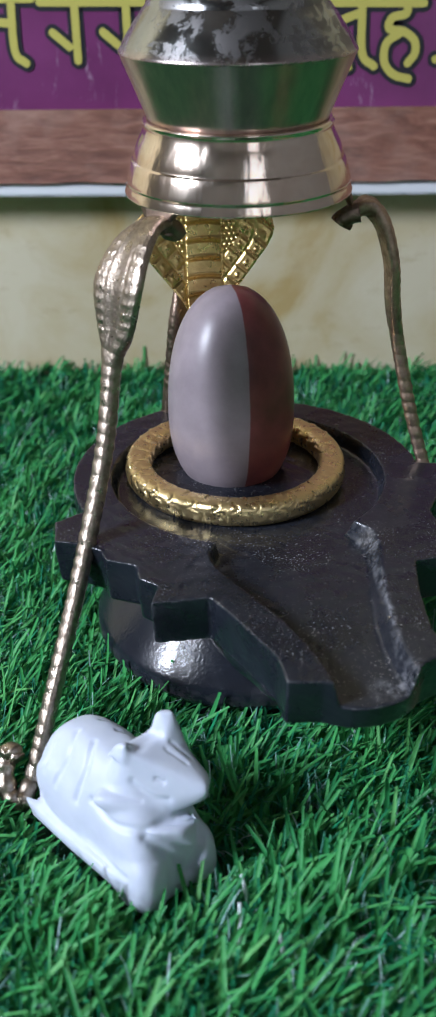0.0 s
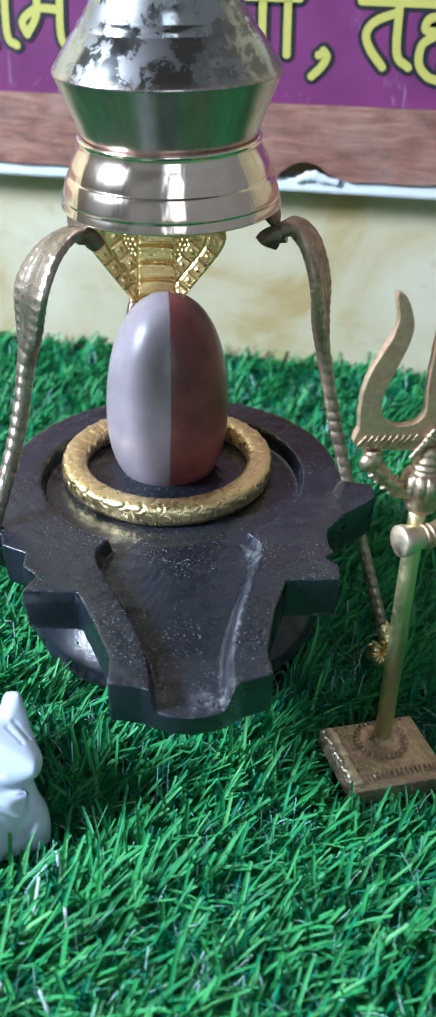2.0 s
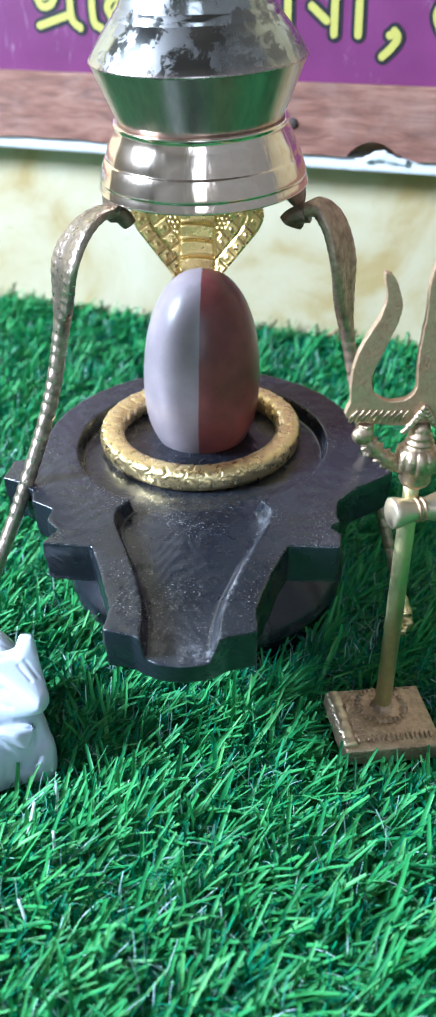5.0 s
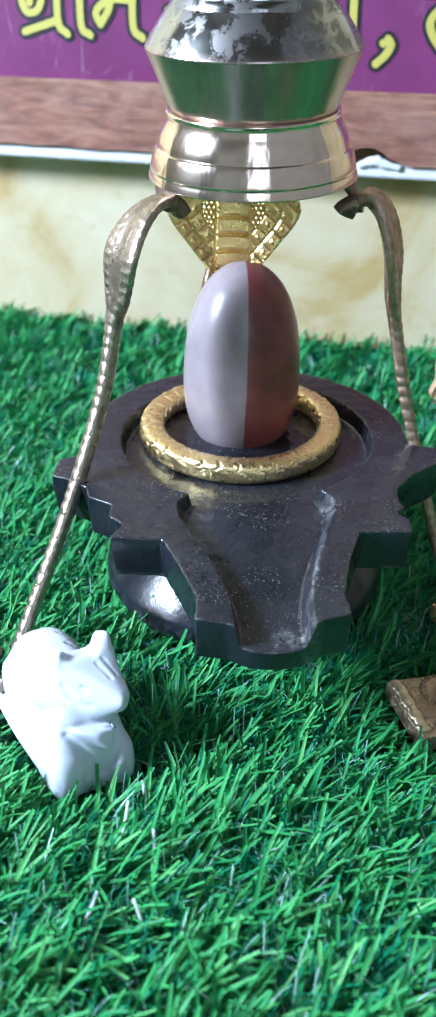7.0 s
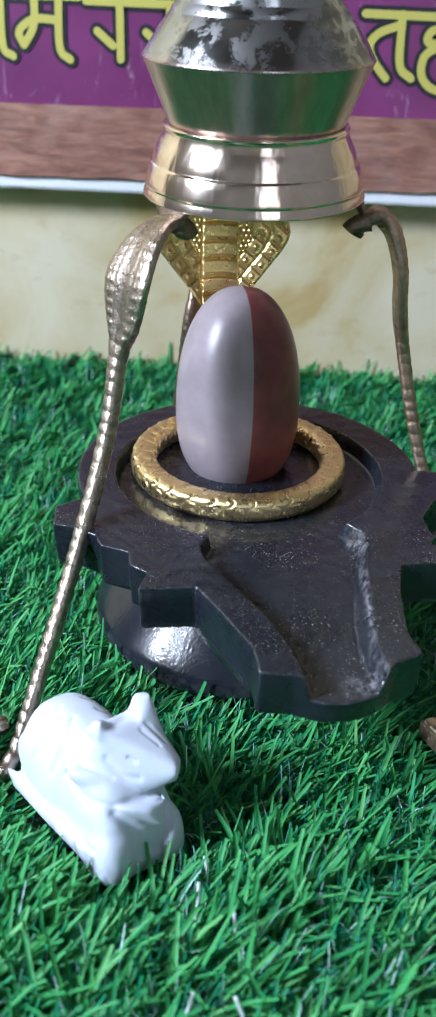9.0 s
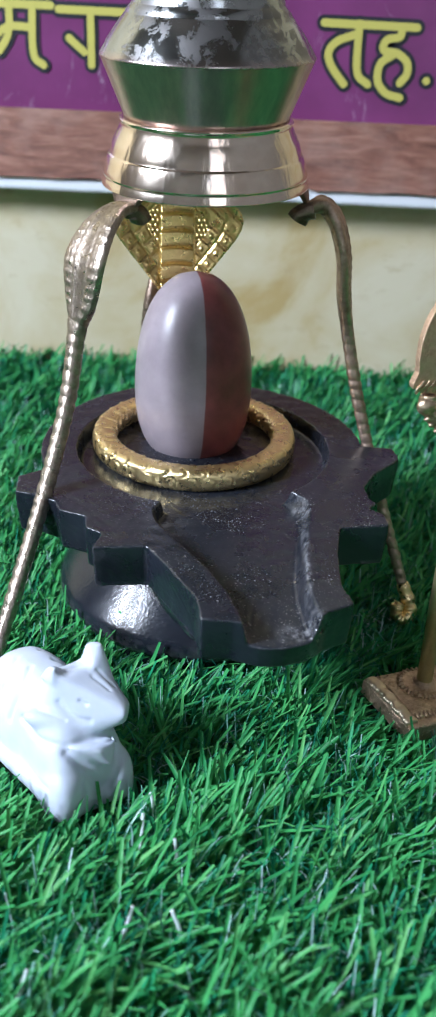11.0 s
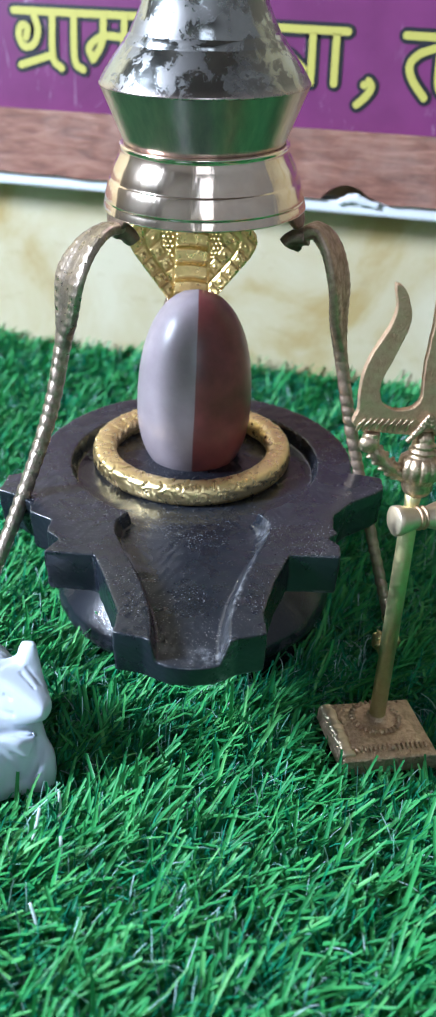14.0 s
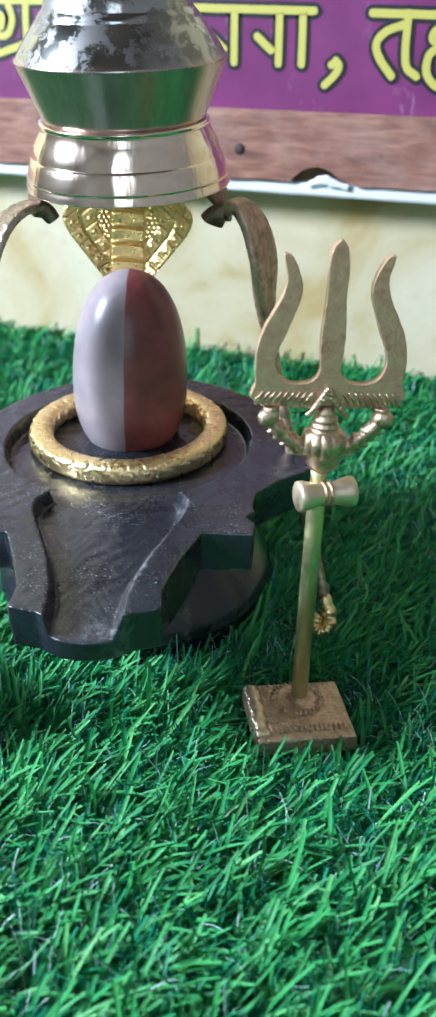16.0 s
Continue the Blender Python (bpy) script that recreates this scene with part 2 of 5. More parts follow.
def make_lingam():
    """Two-toned river stone: lavender grey and maroon, met along one plane."""
    m, n, l, b = material("two_tone_stone", (0.4, 0.34, 0.36), 0.33)
    tc = n.new("ShaderNodeTexCoord")
    sep = n.new("ShaderNodeSeparateXYZ")
    l.new(tc.outputs["Object"], sep.inputs[0])
    w = noise_tex(n, l, 40, 3)
    ad = n.new("ShaderNodeMath")
    ad.operation = 'MULTIPLY_ADD'
    ad.inputs[1].default_value = 0.0016
    l.new(w.outputs["Fac"], ad.inputs[0])
    l.new(sep.outputs["X"], ad.inputs[2])
    side = ramp(n, [(0.0, (0, 0, 0)), (1.0, (1, 1, 1))])
    mr = n.new("ShaderNodeMapRange")
    mr.inputs["From Min"].default_value, mr.inputs["From Max"].default_value = 0.0003, 0.0011
    l.new(ad.outputs[0], mr.inputs["Value"])
    l.new(mr.outputs[0], side.inputs[0])
    g = noise_tex(n, l, 55, 6, 0.6)
    ga = ramp(n, [(0.3, (0.25, 0.208, 0.228)), (0.7, (0.325, 0.272, 0.295))])
    gb = ramp(n, [(0.3, (0.13, 0.036, 0.036)), (0.7, (0.22, 0.062, 0.06))])
    l.new(g.outputs["Fac"], ga.inputs[0])
    l.new(g.outputs["Fac"], gb.inputs[0])
    l.new(mix(n, l, side.outputs[0], ga.outputs[0], gb.outputs[0]), b.inputs["Base Color"])
    f = noise_tex(n, l, 400, 3)
    bump(n, l, b, f.outputs["Fac"], 0.05, 0.0004)
    return m


LINGAM = make_lingam()


def make_marble():
    m, n, l, b = material("white_marble", (0.8, 0.82, 0.85), 0.46)
    t = noise_tex(n, l, 40, 5)
    # The skylight's blue is put into the white marble's colour.
    r = ramp(n, [(0.3, (0.56, 0.62, 0.74)), (0.7, (0.66, 0.72, 0.84))])
    l.new(t.outputs["Fac"], r.inputs[0])
    l.new(r.outputs[0], b.inputs["Base Color"])
    b.inputs["Subsurface Weight"].default_value = 0.25
    b.inputs["Subsurface Radius"].default_value = (0.006, 0.006, 0.006)
    f = noise_tex(n, l, 220, 4)
    bump(n, l, b, f.outputs["Fac"], 0.08, 0.0006)
    return m


MARBLE = make_marble()


def make_grass(name, dark, light, pale, share=0.88, gloss=0.42):
    m, n, l, b = material(name, light, gloss, 0.0, 0.22)
    geo = n.new("ShaderNodeNewGeometry")
    r = ramp(n, [(0.0, dark), (0.5, light), (share, light), (1.0, pale)])
    l.new(geo.outputs["Random Per Island"], r.inputs[0])
    l.new(r.outputs[0], b.inputs["Base Color"])
    tr = n.new("ShaderNodeBsdfTranslucent")
    l.new(r.outputs[0], tr.inputs["Color"])
    ms = n.new("ShaderNodeMixShader")
    ms.inputs[0].default_value = 0.12
    out = n["Material Output"]
    l.new(b.outputs[0], ms.inputs[1])
    l.new(tr.outputs[0], ms.inputs[2])
    l.new(ms.outputs[0], out.inputs["Surface"])
    return m


BLADE = make_grass("turf_blade", (0.02, 0.22, 0.072), (0.055, 0.35, 0.1), (0.14, 0.47, 0.15), 0.8)
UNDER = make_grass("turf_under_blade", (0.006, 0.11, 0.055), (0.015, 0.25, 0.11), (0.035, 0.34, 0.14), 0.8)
# The near-white end colour paints bluish glints onto part of the fibres.
THATCH = make_grass("turf_thatch", (0.008, 0.12, 0.08), (0.025, 0.29, 0.18), (0.6, 0.82, 0.86), 0.6, 0.25)


def make_backing():
    m, n, l, b = material("turf_backing", (0.01, 0.03, 0.014), 0.9)
    t = noise_tex(n, l, 200, 4)
    r = ramp(n, [(0.3, (0.006, 0.03, 0.012)), (0.7, (0.014, 0.07, 0.028))])
    l.new(t.outputs["Fac"], r.inputs[0])
    l.new(r.outputs[0], b.inputs["Base Color"])
    return m


BACKING = make_backing()


def make_plaster():
    m, n, l, b = material("cream_plaster", (0.6, 0.52, 0.34), 0.75)
    a = noise_tex(n, l, 7, 6, 0.6, distort=0.5)
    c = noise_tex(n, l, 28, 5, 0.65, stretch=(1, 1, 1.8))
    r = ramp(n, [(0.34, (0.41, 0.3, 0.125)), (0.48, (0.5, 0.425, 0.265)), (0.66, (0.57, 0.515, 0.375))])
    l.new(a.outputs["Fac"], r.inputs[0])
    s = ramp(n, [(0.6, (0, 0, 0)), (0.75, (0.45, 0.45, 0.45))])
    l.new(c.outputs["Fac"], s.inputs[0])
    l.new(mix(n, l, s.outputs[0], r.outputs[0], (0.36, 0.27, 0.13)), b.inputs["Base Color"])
    bump(n, l, b, c.outputs["Fac"], 0.25, 0.002)
    return m


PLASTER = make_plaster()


# Dim tone of the unseen added walls; keeps bounced light low.
def make_room_paint():
    m, n, l, b = material("room_paint", (0.5, 0.47, 0.42), 0.8)
    a = noise_tex(n, l, 4, 5)
    r = ramp(n, [(0.3, (0.13, 0.12, 0.115)), (0.7, (0.19, 0.18, 0.17))])
    l.new(a.outputs["Fac"], r.inputs[0])
    l.new(r.outputs[0], b.inputs["Base Color"])
    return m


ROOM = make_room_paint()


# Unseen ceiling, darkened to cut bounce light and give dark reflections.
def make_dark_ceiling():
    m, n, l, b = material("dark_unseen_ceiling", (0.1, 0.08, 0.06), 0.7)
    a = noise_tex(n, l, 6, 5, stretch=(8, 1, 1))
    r = ramp(n, [(0.3, (0.05, 0.04, 0.035)), (0.7, (0.13, 0.1, 0.08))])
    l.new(a.outputs["Fac"], r.inputs[0])
    l.new(r.outputs[0], b.inputs["Base Color"])
    return m


CEILING_DARK = make_dark_ceiling()


def make_wood():
    m, n, l, b = material("reddish_wood", (0.25, 0.11, 0.07), 0.6)
    # grain that runs along the plank, torn up slantwise in patches
    g = noise_tex(n, l, 26, 8, 0.7, stretch=(0.8, 3, 5.5), distort=0.45)
    tc = n.new("ShaderNodeTexCoord")
    mp = n.new("ShaderNodeMapping")
    mp.inputs["Rotation"].default_value = (0, radians(38), 0)
    mp.inputs["Scale"].default_value = (22, 40, 95)
    l.new(tc.outputs["Object"], mp.inputs["Vector"])
    torn = n.new("ShaderNodeTexNoise")
    torn.inputs["Scale"].default_value, torn.inputs["Detail"].default_value, torn.inputs["Distortion"].default_value = 1.0, 6, 0.8
    l.new(mp.outputs[0], torn.inputs["Vector"])
    where = ramp(n, [(0.42, (0, 0, 0)), (0.6, (1, 1, 1))])
    l.new(noise_tex(n, l, 7, 3).outputs["Fac"], where.inputs[0])
    grain = mix(n, l, where.outputs[0], g.outputs["Fac"], torn.outputs["Fac"])
    r = ramp(n, [(0.3, (0.105, 0.038, 0.026)), (0.5, (0.24, 0.1, 0.068)), (0.72, (0.42, 0.215, 0.155))])
    l.new(grain, r.inputs[0])
    grey = ramp(n, [(0.46, (0, 0, 0)), (0.7, (0.6, 0.6, 0.6))])
    l.new(noise_tex(n, l, 11, 5, 0.6).outputs["Fac"], grey.inputs[0])
    l.new(mix(n, l, grey.outputs[0], r.outputs[0], (0.38, 0.25, 0.21)), b.inputs["Base Color"])
    bump(n, l, b, grain, 0.8, 0.002)
    return m


WOOD = make_wood()


def make_banner():
    m, n, l, b = material("purple_vinyl", (0.2, 0.035, 0.17), 0.35)
    a = noise_tex(n, l, 14, 4)
    r = ramp(n, [(0.3, (0.13, 0.02, 0.096)), (0.7, (0.185, 0.033, 0.138))])
    l.new(a.outputs["Fac"], r.inputs[0])
    s = noise_tex(n, l, 22, 6, 0.7, stretch=(2.2, 1, 0.5), distort=1.2)
    sc = ramp(n, [(0.6, (0, 0, 0)), (0.7, (0.45, 0.45, 0.45))])
    l.new(s.outputs["Fac"], sc.inputs[0])
    l.new(mix(n, l, sc.outputs[0], r.outputs[0], (0.55, 0.42, 0.55)), b.inputs["Base Color"])
    return m


BANNER = make_banner()
YELLOW = material("yellow_print", (0.5, 0.45, 0.1), 0.4)[0]
INK = material("black_print", (0.012, 0.012, 0.02), 0.4)[0]
WHITE = material("white_strip_paint", (0.72, 0.74, 0.78), 0.5)[0]

# ---------------------------------------------------------------- mesh helpers
def link_mesh(name, bm, mat, parent=None, label="", smooth=True):
    me = bpy.data.meshes.new(name)
    bm.normal_update()
    bm.to_mesh(me)
    bm.free()
    if smooth:
        me.shade_smooth()
    if mat:
        me.materials.append(mat)
    ob = new(name, me)
    if parent:
        ob.parent = parent
    if label:
        tagged(ob, label)
    return ob


part = link_mesh


def group_thing(name, m, label, category, group="", kind=""):
    ob = new(name)
    ob.empty_display_size = 0.02
    ob.matrix_world = m
    return tagged(ob, label, category, group, kind)


def box_bm(x0, y0, z0, x1, y1, z1, bevel=0.0):
    bm = bmesh.new()
    bmesh.ops.create_cube(bm, size=1.0, matrix=Matrix.Translation(((x0 + x1) / 2, (y0 + y1) / 2, (z0 + z1) / 2)) @ Matrix.Diagonal((x1 - x0, y1 - y0, z1 - z0, 1)))
    if bevel:
        bmesh.ops.bevel(bm, geom=bm.edges[:], offset=bevel, segments=2, affect='EDGES')
    return bm


def lathe_bm(profile, seg=96, wobble=None, close_top=False, close_bottom=False):
    """Surface of revolution about z from (radius, height) pairs."""
    bm = bmesh.new()
    rows = []
    for r, z in profile:
        row = []
        for k in range(seg):
            a = 2 * math.pi * k / seg
            rr = r + (wobble(a, z) if wobble else 0)
            row.append(bm.verts.new((rr * math.cos(a), rr * math.sin(a), z)))
        rows.append(row)
    for p, q in zip(rows, rows[1:]):
        for k in range(seg):
            bm.faces.new((p[k], p[(k + 1) % seg], q[(k + 1) % seg], q[k]))
    if close_bottom:
        bm.faces.new(rows[0][::-1])
    if close_top:
        bm.faces.new(rows[-1])
    return bm


def spline(points, n):
    """n points along a Catmull-Rom curve through points."""
    p = [Vector(v) for v in points]
    p = [2 * p[0] - p[1]] + p + [2 * p[-1] - p[-2]]
    m = len(p) - 3
    out = []
    for i in range(n):
        s = min(i / (n - 1) * m, m - 1e-6)
        k, f = int(s), s - int(s)
        a, b, c, d = p[k:k + 4]
        out.append(0.5 * ((2 * b) + (c - a) * f + (2 * a - 5 * b + 4 * c - d) * f * f + (3 * b - a - 3 * c + d) * f ** 3))
    return out


def sweep_bm(points, n, size, seg=14, side=None, square=0.0):
    """A rod along a smooth curve. size(s) gives the half width (sideways) and half depth at s in 0..1."""
    path = spline(points, n)
    bm = bmesh.new()
    rows = []
    for i, c in enumerate(path):
        t = (path[min(i + 1, n - 1)] - path[max(i - 1, 0)]).normalized()
        u = Vector(side) if side else Vector((0.3, 0.2, 1)).cross(t)
        u = (u - t * u.dot(t)).normalized()
        w = t.cross(u)
        a, b = size(i / (n - 1))
        row = []
        for k in range(seg):
            g = 2 * math.pi * k / seg
            cx, sx = math.cos(g), math.sin(g)
            if square:
                e = 1 - 0.6 * square
                cx = math.copysign(abs(cx) ** e, cx)
                sx = math.copysign(abs(sx) ** e, sx)
            row.append(bm.verts.new(c + u * (a * cx) + w * (b * sx)))
        rows.append(row)
    for p, q in zip(rows, rows[1:]):
        for k in range(seg):
            bm.faces.new((p[k], p[(k + 1) % seg], q[(k + 1) % seg], q[k]))
    bm.faces.new(rows[0][::-1])
    bm.faces.new(rows[-1])
    return bm


def prism_bm(outline, z0, z1):
    bm = bmesh.new()
    lo = [bm.verts.new((x, y, z0)) for x, y in outline]
    hi = [bm.verts.new((x, y, z1)) for x, y in outline]
    n = len(outline)
    bm.faces.new(lo[::-1])
    bm.faces.new(hi)
    for i in range(n):
        bm.faces.new((lo[i], lo[(i + 1) % n], hi[(i + 1) % n], hi[i]))
    bmesh.ops.recalc_face_normals(bm, faces=bm.faces[:])
    return bm


def bevelled(ob, width, segments=2, angle=30):
    b = ob.modifiers.new("bevel", 'BEVEL')
    b.width, b.segments, b.limit_method, b.angle_limit = width, segments, 'ANGLE', radians(angle)
    b.harden_normals = False
    return ob


def merge(bms):
    out = bmesh.new()
    for b in bms:
        tmp = bpy.data.meshes.new("tmp")
        b.to_mesh(tmp)
        b.free()
        out.from_mesh(tmp)
        bpy.data.meshes.remove(tmp)
    return out


# ---------------------------------------------------------------- ground: artificial turf, level in front, rising to the wall
def ground(x, y):
    r = max(0.0, y - 0.55)
    return 0.29 * r * r


def build_turf():
    bm = bmesh.new()
    xs = [-1.3 + 0.05 * i for i in range(59)]
    ys = [-1.3 + 0.05 * i for i in range(49)] + [1.128]
    grid = [[bm.verts.new((x, y, ground(x, y))) for x in xs] for y in ys]
    for a, b in zip(grid, grid[1:]):
        for i in range(len(xs) - 1):
            bm.faces.new((a[i], a[i + 1], b[i + 1], b[i]))
    ob = link_mesh("ground", bm, BACKING)
    tagged(ob, "dark green backing sheet of an artificial lawn", "ground", kind="structure")


build_turf()


def trodden(x, y):
    """How tall the lawn stands: shorter towards the wall, pressed down beside the trident's foot and the bull."""
    low = 1 - 0.3 * np.clip((y - 0.72) / 0.3, 0, 1)
    for cx, cy, turn, mu, mv, hu, hv in ((0.2165, 0.565, 22, -0.0105, -0.0165, 0.0475, 0.0435), (-0.064, 0.5, -45.5, 0.05, -0.01, 0.068, 0.042)):
        c, d = math.cos(radians(turn)), math.sin(radians(turn))
        u, v = c * (x - cx) + d * (y - cy) - mu, -d * (x - cx) + c * (y - cy) - mv
        away = np.hypot(np.maximum(0, np.abs(u) - hu), np.maximum(0, np.abs(v) - hv))
        low = np.minimum(low, np.clip(0.5 + away / 0.05, 0.5, 1))
    return low


def blades(name, count, x0, x1, y0, y1, mat, length, width, lean, label, curl=0.25, steps=3, seed=1, keep=None, azimuth=(0.75, 0.8), gauge=0.0085, fold=0.0):
    """Many flat plastic blades, each a bent tapering strip of its own."""
    rng = np.random.default_rng(seed)
    # stitched in tufts, each fanning out from one hole
    tufts = int((x1 - x0) * (y1 - y0) / gauge ** 2)
    tx, ty, ta = rng.uniform(x0, x1, tufts), rng.uniform(y0, y1, tufts), rng.normal(azimuth[0], azimuth[1] * 0.6, tufts)
    pick = rng.integers(0, tufts, count)
    x = tx[pick] + rng.normal(0, 0.0017, count)
    y = ty[pick] + rng.normal(0, 0.0017, count)
    turn = ta[pick]
    if keep is not None:
        ok = keep(x, y, rng)
        x, y, turn = x[ok], y[ok], turn[ok]
    n = len(x)
    g = 0.29 * np.maximum(0, y - 0.55) ** 2
    # tufts lean together
    az = turn + rng.normal(0, azimuth[1] * 0.75, n) + 0.5 * np.sin(x * 61 + 2.1 * np.sin(y * 37)) * np.sin(y * 53 + 1.3 * np.sin(x * 29))
    ln = rng.uniform(length[0], length[1], n) * trodden(x, y)
    wd = rng.uniform(width[0], width[1], n) * 0.5
    le = np.clip(rng.normal(lean[0], lean[1], n), 0.05, 1.45)
    bend = rng.normal(curl, curl, n)
    face = az + math.pi / 2 + rng.normal(0, 0.5, n)
    wx, wy = np.cos(face), np.sin(face)
    px, py, pz = x.copy(), y.copy(), g.copy()
    rows = []
    across = 3 if fold else 2
    for k in range(steps + 1):
        w = wd * (1.0 - 0.45 * (k / steps) ** 2)
        a = le + bend * (k / steps)
        rows.append(np.stack([px - wx * w, py - wy * w, pz], 1))
        if fold:
            # the midrib lies under the two edges
            rows.append(np.stack([px + np.cos(a) * np.cos(az) * w * fold, py + np.cos(a) * np.sin(az) * w * fold, np.maximum(pz - np.sin(a) * w * fold, g)], 1))
        rows.append(np.stack([px + wx * w, py + wy * w, pz], 1))
        s = ln / steps
        px = px + np.sin(a) * np.cos(az) * s
        py = py + np.sin(a) * np.sin(az) * s
        pz = np.maximum(pz + np.cos(a) * s, g + 0.001)
    verts = np.stack(rows, 1).reshape(-1, 3)
    per = across * (steps + 1)
    base = (np.arange(n) * per)[:, None, None]
    quad = np.array([[across * k + j, across * k + j + 1, across * (k + 1) + j + 1, across * (k + 1) + j] for k in range(steps) for j in range(across - 1)])[None]
    faces = (base + quad).reshape(-1, 4)
    me = bpy.data.meshes.new(name)
    me.vertices.add(len(verts))
    me.vertices.foreach_set("co", verts.astype(np.float32).ravel())
    me.loops.add(faces.size)
    me.loops.foreach_set("vertex_index", faces.astype(np.int32).ravel())
    me.polygons.add(len(faces))
    me.polygons.foreach_set("loop_start", np.arange(0, faces.size, 4, dtype=np.int32))
    me.update(calc_edges=True)
    me.materials.append(mat)
    ob = new(name, me)
    tagged(ob, label, "artificial grass", kind="stuff")
    return ob


def view_keep(x, y, rng):
    """The stretch of lawn round the shrine and towards the wall, pressed flat under what stands on it."""
    ok = np.abs(x - 0.05) < 0.24 + 0.36 * np.clip(y, 0, 2)
    ok &= np.hypot(x - 0.052, y - 0.672) > 0.1
    c, d = math.cos(radians(22)), math.sin(radians(22))
    u, v = c * (x - 0.2165) + d * (y - 0.565), -d * (x - 0.2165) + c * (y - 0.565)
    ok &= ~((u > -0.043) & (u < 0.035) & (v > -0.046) & (v < 0.026))
    c, d = math.cos(radians(-45.5)), math.sin(radians(-45.5))
    u, v = c * (x + 0.064) + d * (y - 0.5), -d * (x + 0.064) + c * (y - 0.5)
    ok &= ~((u > -0.014) & (u < 0.111) & (v < 0.029) & (v > -0.036))
    return ok


blades("artificial_grass", 58000, -0.55, 0.65, 0.12, 1.125, BLADE, (0.03, 0.056), (0.0021, 0.004), (0.92, 0.26),
       "bright green plastic grass blades of an artificial lawn", keep=view_keep, seed=3, azimuth=(0.6, 0.75), steps=4, curl=0.55, fold=0.55)
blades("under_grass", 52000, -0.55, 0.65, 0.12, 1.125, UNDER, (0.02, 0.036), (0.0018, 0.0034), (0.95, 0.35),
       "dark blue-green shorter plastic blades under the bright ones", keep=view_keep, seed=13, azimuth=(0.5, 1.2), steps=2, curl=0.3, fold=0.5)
blades("grass_thatch", 70000, -0.5, 0.6, 0.12, 1.1, THATCH, (0.018, 0.042), (0.0006, 0.0012), (0.5, 0.4),
       "curly blue-green thatch fibres, some painted pale as glints, between plastic grass blades", curl=2.2, steps=5, keep=view_keep, seed=5, azimuth=(0.75, 3.0))
blades("outer_grass", 70000, -1.29, 1.59, -1.29, 1.12, BLADE, (0.02, 0.042), (0.0035, 0.0062), (1.0, 0.3),
       "green plastic grass blades of the wider artificial lawn", steps=2, seed=9, keep=lambda x, y, rng: (y < 0.12) | (np.abs(x - 0.05) > 0.24 + 0.36 * np.clip(y, 0, 2)), azimuth=(0.6, 0.65), gauge=0.012)
STRAW = material("straw_blade", (0.66, 0.76, 0.78), 0.5)[0]


STRAW_A = ((0.0435, 0.3655, 0.004), (0.045, 0.3865, 0.035))
STRAW_B = ((0.0668, 0.3625, 0.004), (0.0643, 0.3733, 0.031))


def straw(a, b):
    """One faded blade standing out of the lawn."""
    a, b = Vector(a), Vector(b)
    mid = (a + b) / 2 + Vector((0.001, 0.0008, 0.0005))
    ob = link_mesh("faded_blade", sweep_bm([a, mid, b], 12, lambda q: (0.0013 - 0.0004 * q, 0.0004), 8, side=(1, 0.2, 0)), STRAW)
    tagged(ob, "faded whitish blade standing in the artificial lawn", "grass blade", "faded blades")


straw(STRAW_A[0], STRAW_A[1])
straw(STRAW_B[0], STRAW_B[1])
for foot, tip in (((0.042, 0.312, 0.006), (0.05, 0.323, 0.03)), ((0.0765, 0.318, 0.006), (0.069, 0.325, 0.028)), ((0.049, 0.401, 0.008), (0.0455, 0.411, 0.03)), ((0.001, 0.268, 0.006), (0.0085, 0.279, 0.029))):
    straw(foot, tip)

# ---------------------------------------------------------------- room shell
# All but the north wall unseen: added to close and dim the room.
def wall(name, x0, y0, z0, x1, y1, z1, mat, label):
    return tagged(link_mesh(name, box_bm(x0, y0, z0, x1, y1, z1), mat, smooth=False), label, "wall", kind="structure")


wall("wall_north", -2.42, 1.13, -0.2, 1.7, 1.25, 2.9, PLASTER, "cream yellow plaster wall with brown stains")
wall("wall_east", 1.6, -2.42, -0.2, 1.72, 1.13, 2.9, ROOM, "plain dim unseen wall added to close the room")
for z0, z1, y0, y1 in ((-0.2, 1.2, -2.42, 1.13), (2.1, 2.9, -2.42, 1.13), (1.2, 2.1, -2.42, -1.15), (1.2, 2.1, -0.4, 1.13)):
    wall("wall_west", -2.42, y0, z0, -2.3, y1, z1, ROOM, "plain unseen wall added round a window opening")
for z0, z1, x0, x1 in ((-0.2, 2.9, -2.3, 0.52), (-0.2, 2.9, 1.48, 1.6), (2.2, 2.9, 0.52, 1.48)):
    wall("wall_south", x0, -2.42, z0, x1, -2.3, z1, ROOM, "plain unseen wall added round the fill light's opening")
tagged(link_mesh("ceiling", box_bm(-2.42, -2.42, 2.9, 1.72, 1.25, 3.0), CEILING_DARK, smooth=False), "plain dark unseen ceiling, added to keep bounce light low", "ceiling", kind="structure")
tagged(link_mesh("floor", box_bm(-2.42, -2.42, -0.3, 1.72, 1.25, -0.004), ROOM, smooth=False), "plain floor under the artificial lawn", "floor", kind="structure")

# ---------------------------------------------------------------- banner, wooden rail and white strip on the wall
BY = 1.098
banner = group_thing("banner", Matrix.Identity(4), "purple vinyl banner with yellow black-edged lettering", "banner")


def build_banner():
    part("sheet", box_bm(-0.45, BY, 0.372, 0.36, BY + 0.004, 0.61), BANNER, banner, smooth=False)


